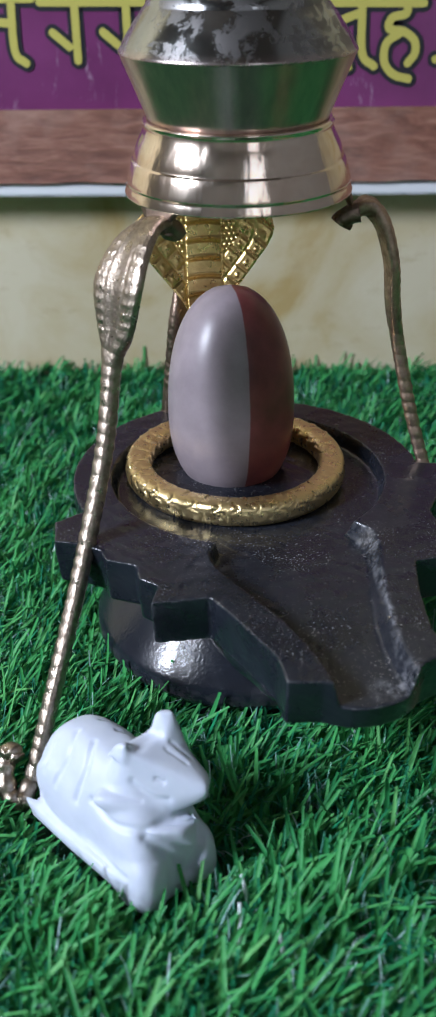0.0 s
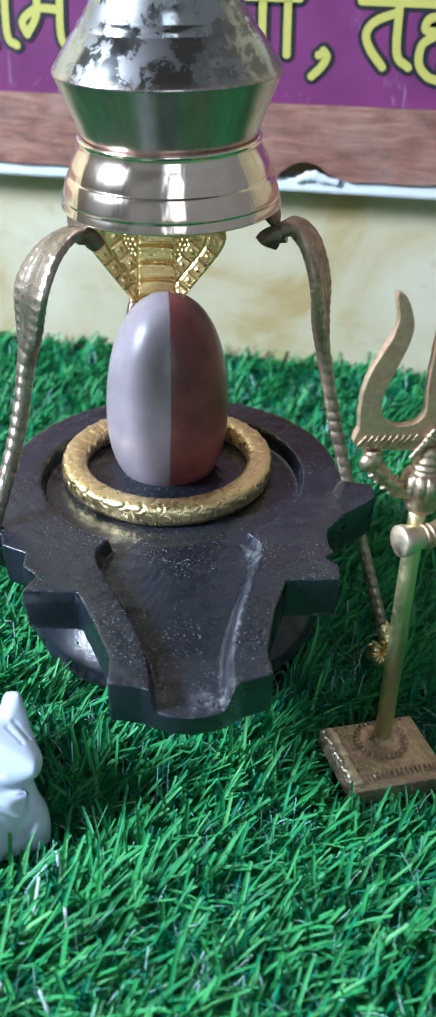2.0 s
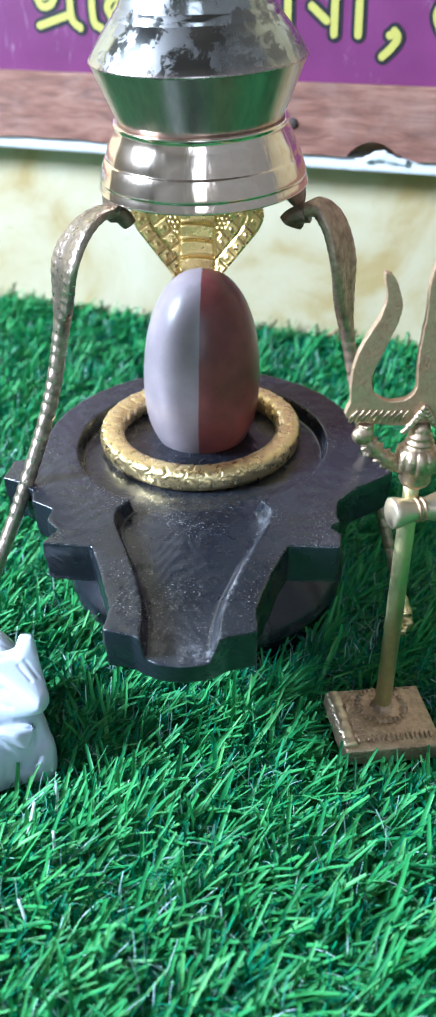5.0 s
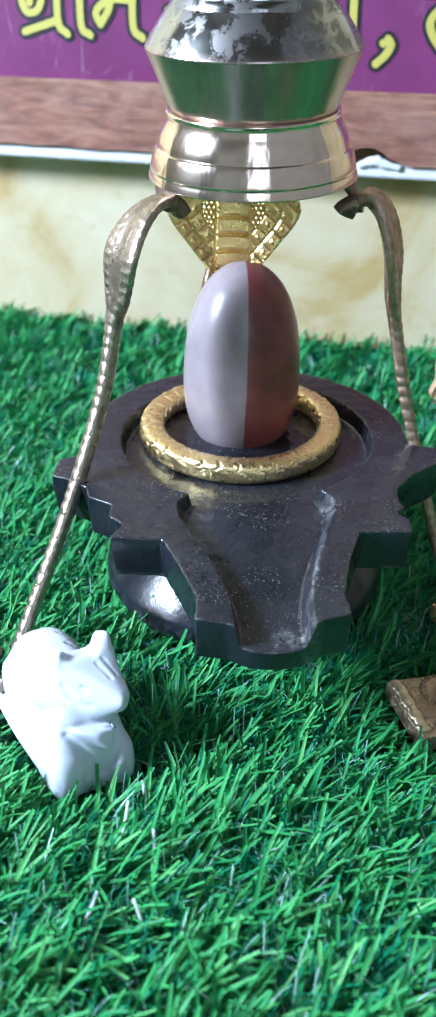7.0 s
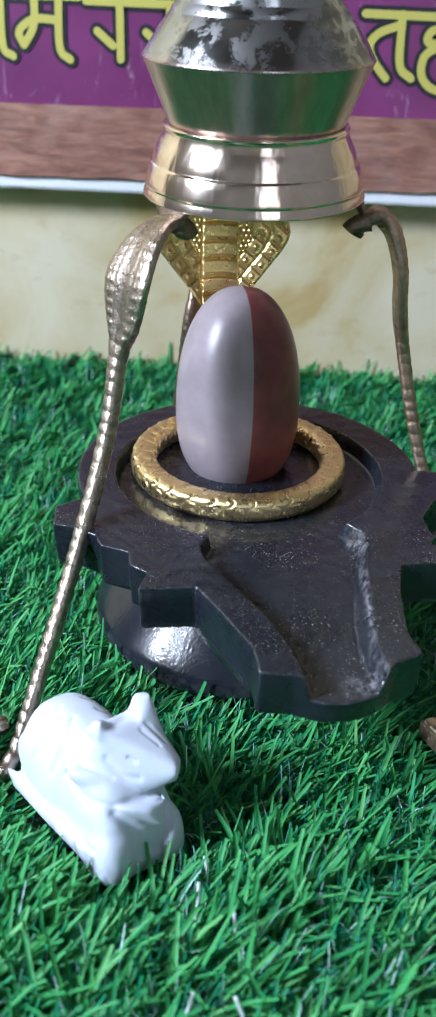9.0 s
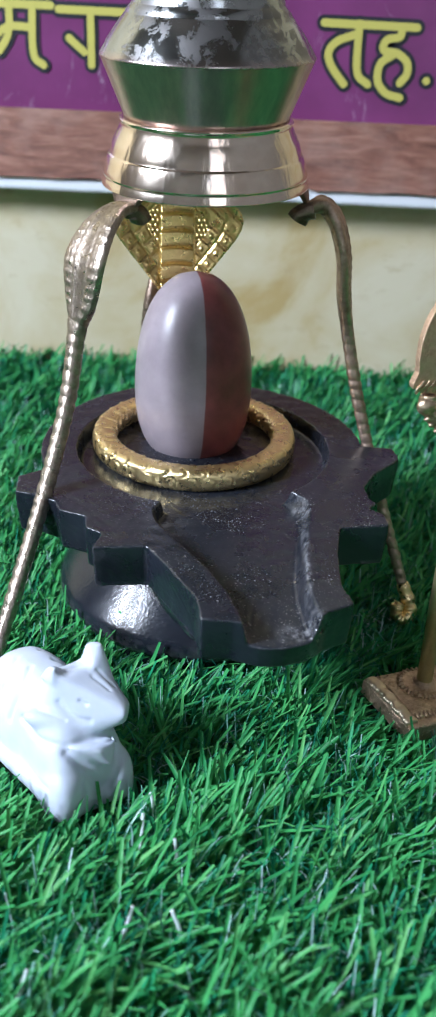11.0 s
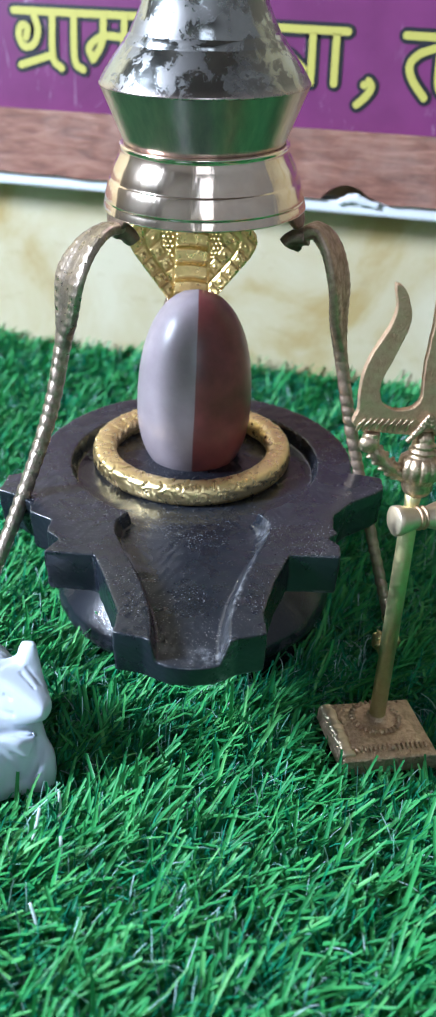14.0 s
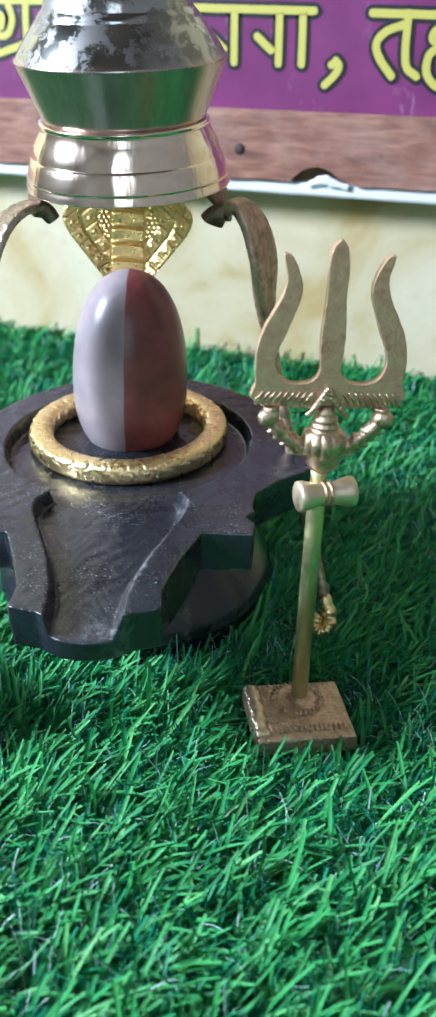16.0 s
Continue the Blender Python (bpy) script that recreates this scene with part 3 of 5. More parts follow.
def stroke_bm(lines, half, y0):
    """Flat rounded strokes in the plane of the banner."""
    bm = bmesh.new()
    for i0, line in enumerate(lines):
        y = y0 - 0.00007 * i0
        pts = spline([(a, 0, b) for a, b in line], 10 * len(line)) if len(line) > 2 else [Vector((a, 0, b)) for a, b in line]
        n = len(pts)
        left, right = [], []
        for i, c in enumerate(pts):
            t = (pts[min(i + 1, n - 1)] - pts[max(i - 1, 0)])
            t.y = 0
            t.normalize()
            s = Vector((-t.z, 0, t.x)) * half
            left.append(bm.verts.new((c.x + s.x, y, c.z + s.z)))
            right.append(bm.verts.new((c.x - s.x, y, c.z - s.z)))
        for i in range(n - 1):
            bm.faces.new((left[i], left[i + 1], right[i + 1], right[i]))
        for c, v in ((pts[0], 0), (pts[-1], 1)):
            ring = [bm.verts.new((c.x + half * math.cos(k * math.pi / 6), y - 0.00002 * (1 + v), c.z + half * math.sin(k * math.pi / 6))) for k in range(12)]
            bm.faces.new(ring)
    return bm


def glyph(name, lines, label=""):
    part(name + "_edge", stroke_bm(lines, 0.0079, BY - 0.0006), INK, banner, smooth=False)
    part(name, stroke_bm(lines, 0.0039, BY - 0.0016), YELLOW, banner, label, smooth=False)


build_banner()
# gra, aa, ma
glyph("letter", [[(-0.323, 0.4832), (-0.17, 0.4822)],
                 [(-0.298, 0.479), (-0.2934, 0.464), (-0.299, 0.4495), (-0.311, 0.447), (-0.317, 0.4585), (-0.3134, 0.4685), (-0.3065, 0.466), (-0.308, 0.456)],
                 [(-0.3147, 0.4276), (-0.278, 0.439)],
                 [(-0.2758, 0.482), (-0.2753, 0.438), (-0.2648, 0.4262)],
                 [(-0.25, 0.4827), (-0.2487, 0.436), (-0.2385, 0.426)],
                 [(-0.19, 0.4605), (-0.212, 0.4615), (-0.225, 0.456), (-0.2316, 0.4475), (-0.2264, 0.437)],
                 [(-0.2147, 0.4817), (-0.216, 0.455), (-0.2264, 0.437)],
                 [(-0.19, 0.482), (-0.1895, 0.436), (-0.179, 0.4245)]], "yellow letters with black edges")
# a place's name, as plain bars
glyph("bar", [[(-0.162, 0.479), (0.056, 0.4765)]])
for bx in (-0.128, -0.0775, -0.0295, 0.0195, 0.0445):
    glyph("bar", [[(bx, 0.477), (bx + 0.001, 0.4265)]])
for bx in (-0.151, -0.101, -0.056, -0.004):
    glyph("bar", [[(bx, 0.452), (bx + 0.016, 0.439)]])
glyph("comma", [[(0.0775, 0.427), (0.0778, 0.4268)], [(0.082, 0.431), (0.0855, 0.425), (0.0805, 0.416), (0.0715, 0.4075)]])
# ta, ha, full stop
glyph("letter", [[(0.116, 0.4755), (0.211, 0.474)],
                 [(0.15, 0.466), (0.1307, 0.4585), (0.1225, 0.4475), (0.127, 0.434), (0.1405, 0.418)],
                 [(0.152, 0.4757), (0.1535, 0.431), (0.1655, 0.4185)],
                 [(0.196, 0.473), (0.1945, 0.465), (0.1815, 0.4615), (0.179, 0.452), (0.1935, 0.449), (0.204, 0.441), (0.205, 0.43), (0.1985, 0.421)],
                 [(0.189, 0.4475), (0.177, 0.439), (0.1755, 0.4225), (0.185, 0.411), (0.2, 0.4068)]], "yellow letters with black edges")
glyph("full_stop", [[(0.2256, 0.4243), (0.2258, 0.4241)]])


def build_rail():
    """Worn plank along the banner's foot, its lower edge chipped in one place."""
    top, low = 0.3815, 0.3112
    xs = [-1.1 + 0.004 * i for i in range(601)]
    outline = []
    for x in xs:
        d = 0.0006 * math.sin(x * 37) + 0.0005 * math.sin(x * 91 + 1)
        # one bite, steep towards the wall's left and ragged on its other side
        bite = 0.0
        if 0.044 < x < 0.118:
            f = (x - 0.044) / 0.074
            bite = 0.0155 * math.sin(math.pi * min(1.0, f / 0.78)) ** 0.75 if f < 0.72 else 0.0062 * (1 - f) / 0.28
        outline.append((x, low + d + bite))
    outline += [(1.3, top), (-1.1, top)]
    bm = prism_bm(outline, 0, 0.03)
    bmesh.ops.transform(bm, matrix=Matrix(((1, 0, 0, 0), (0, 0, 1, BY - 0.014), (0, 1, 0, 0), (0, 0, 0, 1))), verts=bm.verts[:])
    bmesh.ops.recalc_face_normals(bm, faces=bm.faces[:])
    ob = link_mesh("wooden_rail", bm, WOOD, smooth=False)
    tagged(ob, "reddish brown worn wooden rail with a chipped lower edge", "rail", kind="structure")
    part("knot", lathe_bm([(0.0001, 0.0022), (0.003, 0.002), (0.0055, 0.001), (0.006, 0.0)], 20), material("dark_knot", (0.05, 0.03, 0.025), 0.7)[0], ob, "dark nail head")
    bpy.data.objects["knot"].matrix_basis = pose(-0.0148, BY - 0.0142, 0.3415, 90)
    b2 = link_mesh("white_strip", box_bm(-1.1, BY - 0.009, 0.2975, 1.3, 1.13, 0.3105, 0.002), WHITE, smooth=False)
    tagged(b2, "white painted strip under the wooden rail", "trim", kind="structure")
    # crumpled white filling showing in the bite
    crumple = merge([sweep_bm([(0.064, BY - 0.0105, 0.3085), (0.074, BY - 0.012, 0.313), (0.083, BY - 0.0125, 0.3145), (0.09, BY - 0.012, 0.312), (0.108, BY - 0.0105, 0.308)], 40,
                              lambda q: (0.0025, 0.003 + 0.0022 * math.sin(math.pi * q) + 0.0005 * math.sin(q * 27)), 12, side=(0, 1, 0))])
    part("filler", crumple, WHITE, b2, "crumpled white filler in the bite")


build_rail()

# ---------------------------------------------------------------- black stone base
AX = radians(17.5)
TILT_Y = 0.1267
YC = Vector((0.046, 0.66, 0.1587))
nrm = Vector((0.006, -TILT_Y, 1)).normalized()
spout = Vector((math.sin(AX), -math.cos(AX), 0))
spout = (spout - nrm * spout.dot(nrm)).normalized()
side_v = nrm.cross(spout).normalized()
YONI = Matrix((spout, side_v, nrm)).transposed().to_4x4()
YONI.translation = YC


def yoni_outline(lower=False):
    """Plan of the plate: a round back, two worn teeth on each side and a bluff spout."""
    near = [(0.029, 0.1405), (0.045, 0.1395), (0.052, 0.1325), (0.066, 0.113), (0.084, 0.0985), (0.1, 0.0965), (0.1085, 0.0985), (0.1145, 0.0915), (0.1235, 0.0985), (0.1375, 0.097),
            (0.1365, 0.0635), (0.1655, 0.0525), (0.2, 0.0435), (0.2205, 0.0445), (0.2255, 0.0275), (0.2295, 0.022), (0.2335, 0.015), (0.2355, 0.0075), (0.236, 0.0)]
    far = [(0.031, 0.1385), (0.054, 0.1415), (0.0605, 0.1285), (0.0715, 0.1165), (0.084, 0.1145), (0.0945, 0.0985), (0.1085, 0.0995), (0.119, 0.0905), (0.1345, 0.0985),
           (0.1385, 0.0645), (0.168, 0.0545), (0.2, 0.045), (0.2205, 0.0465), (0.2255, 0.0285), (0.2295, 0.0225), (0.2335, 0.015), (0.2355, 0.0075)]
    pts = near + [(u, -v) for u, v in far[::-1]]
    a0, a1 = math.atan2(0.119, 0.021), math.atan2(0.119, 0.023)
    for k in range(73):
        a = -a1 - (2 * math.pi - a0 - a1) * k / 72
        pts.append((0.1205 * math.cos(a), 0.1205 * math.sin(a)))
    if lower:
        # the sides draw in a little towards the foot
        pts = [(u * 0.988, v * 0.985) for u, v in pts]
    return pts


def channel_ring(floor):
    """Edge of the sunk bed: round about the stone, then a trough down the spout; its floor is narrower than its rim."""
    rim = [(0.0835, 0.0445), (0.0935, 0.0515), (0.105, 0.0525), (0.117, 0.0495), (0.144, 0.0395), (0.17, 0.0305), (0.195, 0.0245), (0.215, 0.0225), (0.26, 0.0215)]
    steep = (0.003, 0.004, 0.003, 0.003, 0.003, 0.003, 0.003, 0.003, 0.003)
    easy = (0.004, 0.0075, 0.0085, 0.008, 0.0075, 0.007, 0.0065, 0.006, 0.006)
    pts = [(u - (0.003 if floor and i < 3 else 0), v - (e if floor else 0)) for i, ((u, v), e) in enumerate(zip(rim, easy))]
    pts += [(u - (0.002 if floor and i < 3 else 0), -(v + 0.0015 - (e if floor else 0))) for i, ((u, v), e) in list(enumerate(zip(rim, steep)))[::-1]]
    r = 0.0912 if floor else 0.0945
    a0 = math.atan2(0.048, 0.08)
    for k in range(91):
        a = -a0 - (2 * math.pi - 2 * a0) * k / 90
        pts.append((r * math.cos(a), r * math.sin(a)))
    return pts


def loft_bm(rings):
    """Closed body through rings of equal count, given as lists of points from the lowest up."""
    bm = bmesh.new()
    rows = [[bm.verts.new(p) for p in ring] for ring in rings]
    n = len(rows[0])
    for p, q in zip(rows, rows[1:]):
        for i in range(n):
            bm.faces.new((p[i], p[(i + 1) % n], q[(i + 1) % n], q[i]))
    caps = [bm.faces.new(rows[0][::-1]), bm.faces.new(rows[-1])]
    bmesh.ops.triangulate(bm, faces=caps)
    bmesh.ops.recalc_face_normals(bm, faces=bm.faces[:])
    return bm


def cut(ob, cutter):
    """Take cutter's shape out of ob's mesh."""
    m = ob.modifiers.new("cut", 'BOOLEAN')
    m.operation, m.object, m.solver = 'DIFFERENCE', cutter, 'EXACT'
    dg = bpy.context.evaluated_depsgraph_get()
    me = bpy.data.meshes.new_from_object(ob.evaluated_get(dg))
    ob.modifiers.clear()
    old, ob.data = ob.data, me
    bpy.data.meshes.remove(old)
    bpy.data.objects.remove(cutter)


def worn(ob, voxel, rounds):
    """Turn ob's mesh into fine even stone with rubbed edges and small dings."""
    r = ob.modifiers.new("remesh", 'REMESH')
    r.mode, r.voxel_size = 'VOXEL', voxel
    sm = ob.modifiers.new("smooth", 'SMOOTH')
    sm.factor, sm.iterations = 0.5, rounds
    me = bpy.data.meshes.new_from_object(ob.evaluated_get(bpy.context.evaluated_depsgraph_get()))
    ob.modifiers.clear()
    old, ob.data = ob.data, me
    bpy.data.meshes.remove(old)
    n = len(me.vertices)
    co, no = np.empty(n * 3), np.empty(n * 3)
    me.vertices.foreach_get("co", co)
    me.vertices.foreach_get("normal", no)
    co, no = co.reshape(-1, 3), no.reshape(-1, 3)
    x, y, z = co.T
    wave = np.sin(x * 210 + 3 * np.sin(y * 90)) * np.sin(y * 190 + 2 * np.sin(x * 130)) + 0.6 * np.sin(x * 480 + 4 * np.sin(y * 170 + z * 300)) * np.sin(y * 430 + z * 350)
    co += no * (0.00016 * wave)[:, None]
    me.vertices.foreach_set("co", co.ravel())
    me.update()
    me.shade_smooth()


def build_base():
    thing = group_thing("stone_base", YONI, "black stone base with scalloped plate and grooved spout, dusted white", "stone base")
    plate = part("plate", loft_bm([[(u, v, -0.0305) for u, v in yoni_outline(True)], [(0.45 * a + 0.55 * u, 0.45 * b + 0.55 * v, -0.018) for (u, v), (a, b) in zip(yoni_outline(), yoni_outline(True))],
                                   [(u, v, -0.009) for u, v in yoni_outline()], [(u, v, 0.0) for u, v in yoni_outline()]]), BLACK, None, smooth=False)
    cutter = link_mesh("cutter", loft_bm([[(u, v, -0.0115 - 0.0035 * max(0.0, (u - 0.15) / 0.08)) for u, v in channel_ring(True)],
                                         [(2 * u - a, 2 * v - b, 0.0115 + 0.0035 * max(0.0, (u - 0.15) / 0.08)) for (u, v), (a, b) in zip(channel_ring(False), channel_ring(True))]]), None, smooth=False)
    cut(plate, cutter)
    plate.parent = thing
    worn(plate, 0.0011, 5)
    prof = [(0.05, -0.028), (0.05, -0.043), (0.062, -0.0555), (0.075, -0.0695), (0.088, -0.0835), (0.1, -0.0965), (0.1075, -0.105), (0.1105, -0.11), (0.111, -0.116), (0.108, -0.1225), (0.101, -0.127), (0.1, -0.131), (0.1, -0.17)]
    part("pedestal", lathe_bm(prof[::-1], 96, close_bottom=True, close_top=True), PITTED, thing, "rounded black stone foot")
    part("spout_underside", sweep_bm([(0.07, 0, -0.046), (0.13, 0, -0.042), (0.165, 0, -0.0365), (0.203, 0, -0.03)], 60, lambda q: tuple(v * (1 - 0.45 * max(0.0, (q - 0.8) / 0.2) ** 2) for v in (0.064 - 0.021 * q, 0.027 - 0.0125 * q)), 28, side=(0, 1, 0), square=0.35), PITTED, thing, "rounded stone keel under the spout")
    bevelled(bpy.data.objects["pedestal"], 0.0015, 2, 40)


build_base()

# ---------------------------------------------------------------- two-toned egg stone
def build_lingam():
    prof = []
    for i in range(49):
        t = i / 48
        z = t * 0.1425
        # fullest below the middle, narrowing to a blunt top
        a = (t - 0.4) / (0.6 if t > 0.4 else 0.47)
        r = 0.0446 * max(0.0, 1 - abs(a) ** (2.15 + 0.35 * a if t > 0.4 else 2.5)) ** 0.5
        prof.append((max(r, 0.0004), z))
    bm = lathe_bm(prof, 96, close_top=True, close_bottom=True)
    ob = link_mesh("egg_stone", bm, LINGAM)
    ob.matrix_world = pose(0.034, 0.69, 0.1395, 0, 0, 18)
    tagged(ob, "polished egg-shaped stone, half lavender grey and half maroon", "sacred stone")


build_lingam()

# ---------------------------------------------------------------- golden cobra: coil round the stone, hood behind it
def coil_bm():
    seg, tube = 900, 56
    bm = bmesh.new()
    rows = []
    for i in range(seg):
        a = 2 * math.pi * i / seg
        row = []
        for k in range(tube):
            g = 2 * math.pi * k / tube
            cg, sg = math.cos(g), math.sin(g)
            cg = math.copysign(abs(cg) ** 0.6, cg)
            sg = math.copysign(abs(sg) ** 0.8, sg)
            lift = 0.0
            if math.sin(g) > -0.15:
                # arched scale edges on the upper face, rows set off by half a scale
                v = (1 - (g if g < 4 else g - 2 * math.pi) / math.pi) * 3.0 + 0.35
                rowno = math.floor(v)
                p = (a * 33 / (2 * math.pi) + 0.5 * (rowno % 2) + 0.12 * math.sin(5 * a) + 0.07 * math.sin(23 * a + rowno)) % 1
                fade = 0.75 + 0.25 * math.sin(9 * a + 2 * rowno)
                d = math.hypot((p - 0.1) * 1.05, (v - rowno - 0.5) * 0.9)
                lift = fade * (-0.0008 * math.exp(-((d - 0.46) / 0.06) ** 2) + 0.0003 * math.exp(-((d - 0.3) / 0.08) ** 2) + 0.0006 * math.exp(-(((p - 0.3) ** 2 + (v - rowno - 0.5) ** 2) / 0.012))) + 0.0002
            elif math.cos(g) > 0.2:
                lift = 0.0002 * math.sin(a * 230 + 2 * math.sin(a * 17)) * (0.5 + 0.5 * math.sin(a * 31)) + 0.0004
            r = 0.009 + lift
            w = 0.0006 * math.sin(3 * a + 1)
            row.append(bm.verts.new(((0.0685 + r * cg + w) * math.cos(a), (0.0685 + r * cg + w) * math.sin(a), 0.9 * r * sg)))
        rows.append(row)
    for i in range(seg):
        p, q = rows[i], rows[(i + 1) % seg]
        for k in range(tube):
            bm.faces.new((p[k], q[k], q[(k + 1) % tube], p[(k + 1) % tube]))
    bmesh.ops.recalc_face_normals(bm, faces=bm.faces[:])
    return bm


def hood_half(z):
    """Half width of the spread hood at height z above its neck."""
    pts = ((0.0, 0.0085), (0.014, 0.0165), (0.05, 0.0455), (0.057, 0.0495), (0.063, 0.051), (0.069, 0.0495), (0.075, 0.044), (0.08, 0.034), (0.083, 0.02))
    for (a, wa), (b, wb) in zip(pts, pts[1:]):
        if z <= b:
            return wa + (wb - wa) * (z - a) / (b - a)
    return pts[-1][1]


def hood_bm():
    """Hood plate: banded spine, a strip of fine beads, a border of round-topped scales; x across, z up, its face to -y."""
    nx, nz, top = 221, 171, 0.083
    bm = bmesh.new()
    front, back = [], []
    for j in range(nz):
        z = top * j / (nz - 1)
        w = hood_half(z)
        rf, rb = [], []
        for i in range(nx):
            u = -1 + 2 * i / (nx - 1)
            x = u * w
            d = 0.0
            if abs(x) < 0.0125:
                d = 0.0016 + 0.0012 * (1 - (x / 0.0125) ** 2)
                band = (z / 0.0125 + 0.1 * (x / 0.0125) ** 2) % 1
                d -= 0.0024 * math.exp(-((band - 0.5) / 0.07) ** 2) - 0.0007 * math.exp(-((band - 0.66) / 0.07) ** 2)
            elif abs(x) < 0.0142:
                d = -0.0006
            else:
                # how far in from the slanting edge, and how far along it
                slant = max(0.0, w - abs(x)) * 0.78
                along = z * 0.78 + abs(x) * 0.62
                if slant < 0.0212:
                    col = math.floor(slant / 0.0106)
                    p = slant / 0.0106 - col
                    q = (along / 0.0112 + 0.42 * (col % 2) + 0.05 * math.sin(along * 300)) % 1
                    e = min(p, 1 - p, q, 1 - q)
                    d = 0.0012 * min(1.0, e / 0.16) - 0.0008 + 0.0011 * math.exp(-(((p - 0.5) ** 2 + (q - 0.45) ** 2) / 0.02))
                else:
                    g = math.floor(z / 0.0036)
                    p, q = ((abs(x) / 0.0036) + 0.5 * (g % 2)) % 1 - 0.5, (z / 0.0036) % 1 - 0.5
                    d = 0.0013 * max(0.0, 1 - (p * p + q * q) / 0.2) ** 0.5 - 0.0002
            cup = 0.006 * u * u
            rf.append(bm.verts.new((x, -0.0022 - d - cup, z)))
            rb.append(bm.verts.new((x, 0.0018 - cup, z)))
        front.append(rf)
        back.append(rb)
    for grid in (front, back):
        for p, q in zip(grid, grid[1:]):
            for i in range(nx - 1):
                bm.faces.new((p[i], p[i + 1], q[i + 1], q[i]))
    for j in range(nz - 1):
        for i in (0, nx - 1):
            bm.faces.new((front[j][i], front[j + 1][i], back[j + 1][i], back[j][i]))
    for j in (0, nz - 1):
        for i in range(nx - 1):
            bm.faces.new((front[j][i], front[j][i + 1], back[j][i + 1], back[j][i]))
    bmesh.ops.recalc_face_normals(bm, faces=bm.faces[:])
    return bm


def build_cobra():
    m = YONI.copy()
    m.translation = Vector((0.0375, 0.679, 0.1575))
    thing = group_thing("cobra_figure", m, "golden brass cobra coiled round the stone, hood spread behind it", "figurine")
    coil = part("coil", coil_bm(), GOLD, thing, "ring-shaped body with overlapping scales")
    inv = m.inverted()
    hood = part("hood", hood_bm(), DEEP_GOLD, thing, "spread hood with beads and banded spine")
    hood.matrix_basis = inv @ pose(0.0135, 0.733, 0.249, -2, 0, 16.5)
    part("neck", sweep_bm([inv @ Vector(v) for v in ((0.026, 0.744, 0.165), (0.018, 0.752, 0.19), (0.0165, 0.744, 0.225), (0.0145, 0.7365, 0.26))], 40, lambda q: (0.0085 + 0.001 * q, 0.005), 16, side=(0, 1, 0)), GOLD, thing)


build_cobra()

# ---------------------------------------------------------------- tripod with three cobra legs
AXIS_LEAN = pose(0.0396, 0.6785, 0.332, 8.0, 0, 0)


def build_collar(thing):
    prof = [(0.066, 0.0152), (0.0705, 0.0134), (0.0721, 0.0136), (0.0722, 0.0142), (0.0709, 0.0186), (0.0704, 0.0198), (0.0709, 0.0204), (0.0708, 0.0213), (0.0703, 0.0235), (0.0688, 0.0288), (0.0672, 0.0335), (0.066, 0.0344), (0.0658, 0.036),
            (0.0638, 0.0425), (0.0608, 0.048), (0.0588, 0.0525), (0.0587, 0.0545), (0.0594, 0.0556), (0.0594, 0.0564), (0.0586, 0.0571), (0.0562, 0.0574), (0.055, 0.055), (0.06, 0.035), (0.066, 0.015)]
    ob = part("collar", lathe_bm(prof, 128), POLISHED, thing, "shiny flared collar")
    ob.matrix_basis = AXIS_LEAN
    bevelled(ob, 0.0003, 1, 25)
    for az in (228, 355, 127):
        # tongue hanging from the lower edge, to which a leg hooks
        bm = bmesh.new()
        rows = []
        for wd, h, r in ((0.034, 0.0165, 0.0682), (0.028, 0.012, 0.069), (0.02, 0.008, 0.07), (0.011, 0.0045, 0.0705), (0.004, 0.003, 0.0705)):
            row = []
            for th in (0.0, 0.0028):
                for k in range(7):
                    a = (k / 6 - 0.5) * wd / r
                    row.append(bm.verts.new(((r + th) * math.cos(a), (r + th) * math.sin(a), h)))
            rows.append(row)
        for p, q in zip(rows, rows[1:]):
            for k in list(range(6)) + list(range(7, 13)):
                bm.faces.new((p[k], p[k + 1], q[k + 1], q[k]))
            for k0, k1 in ((0, 7), (6, 13)):
                bm.faces.new((p[k0], p[k1], q[k1], q[k0]))
        bmesh.ops.recalc_face_normals(bm, faces=bm.faces[:])
        lug = part("lug", bm, DARK_AND_SHADED_BRONZE, ob)
        lug.matrix_basis = pose(0, 0, 0, 0, 0, az)


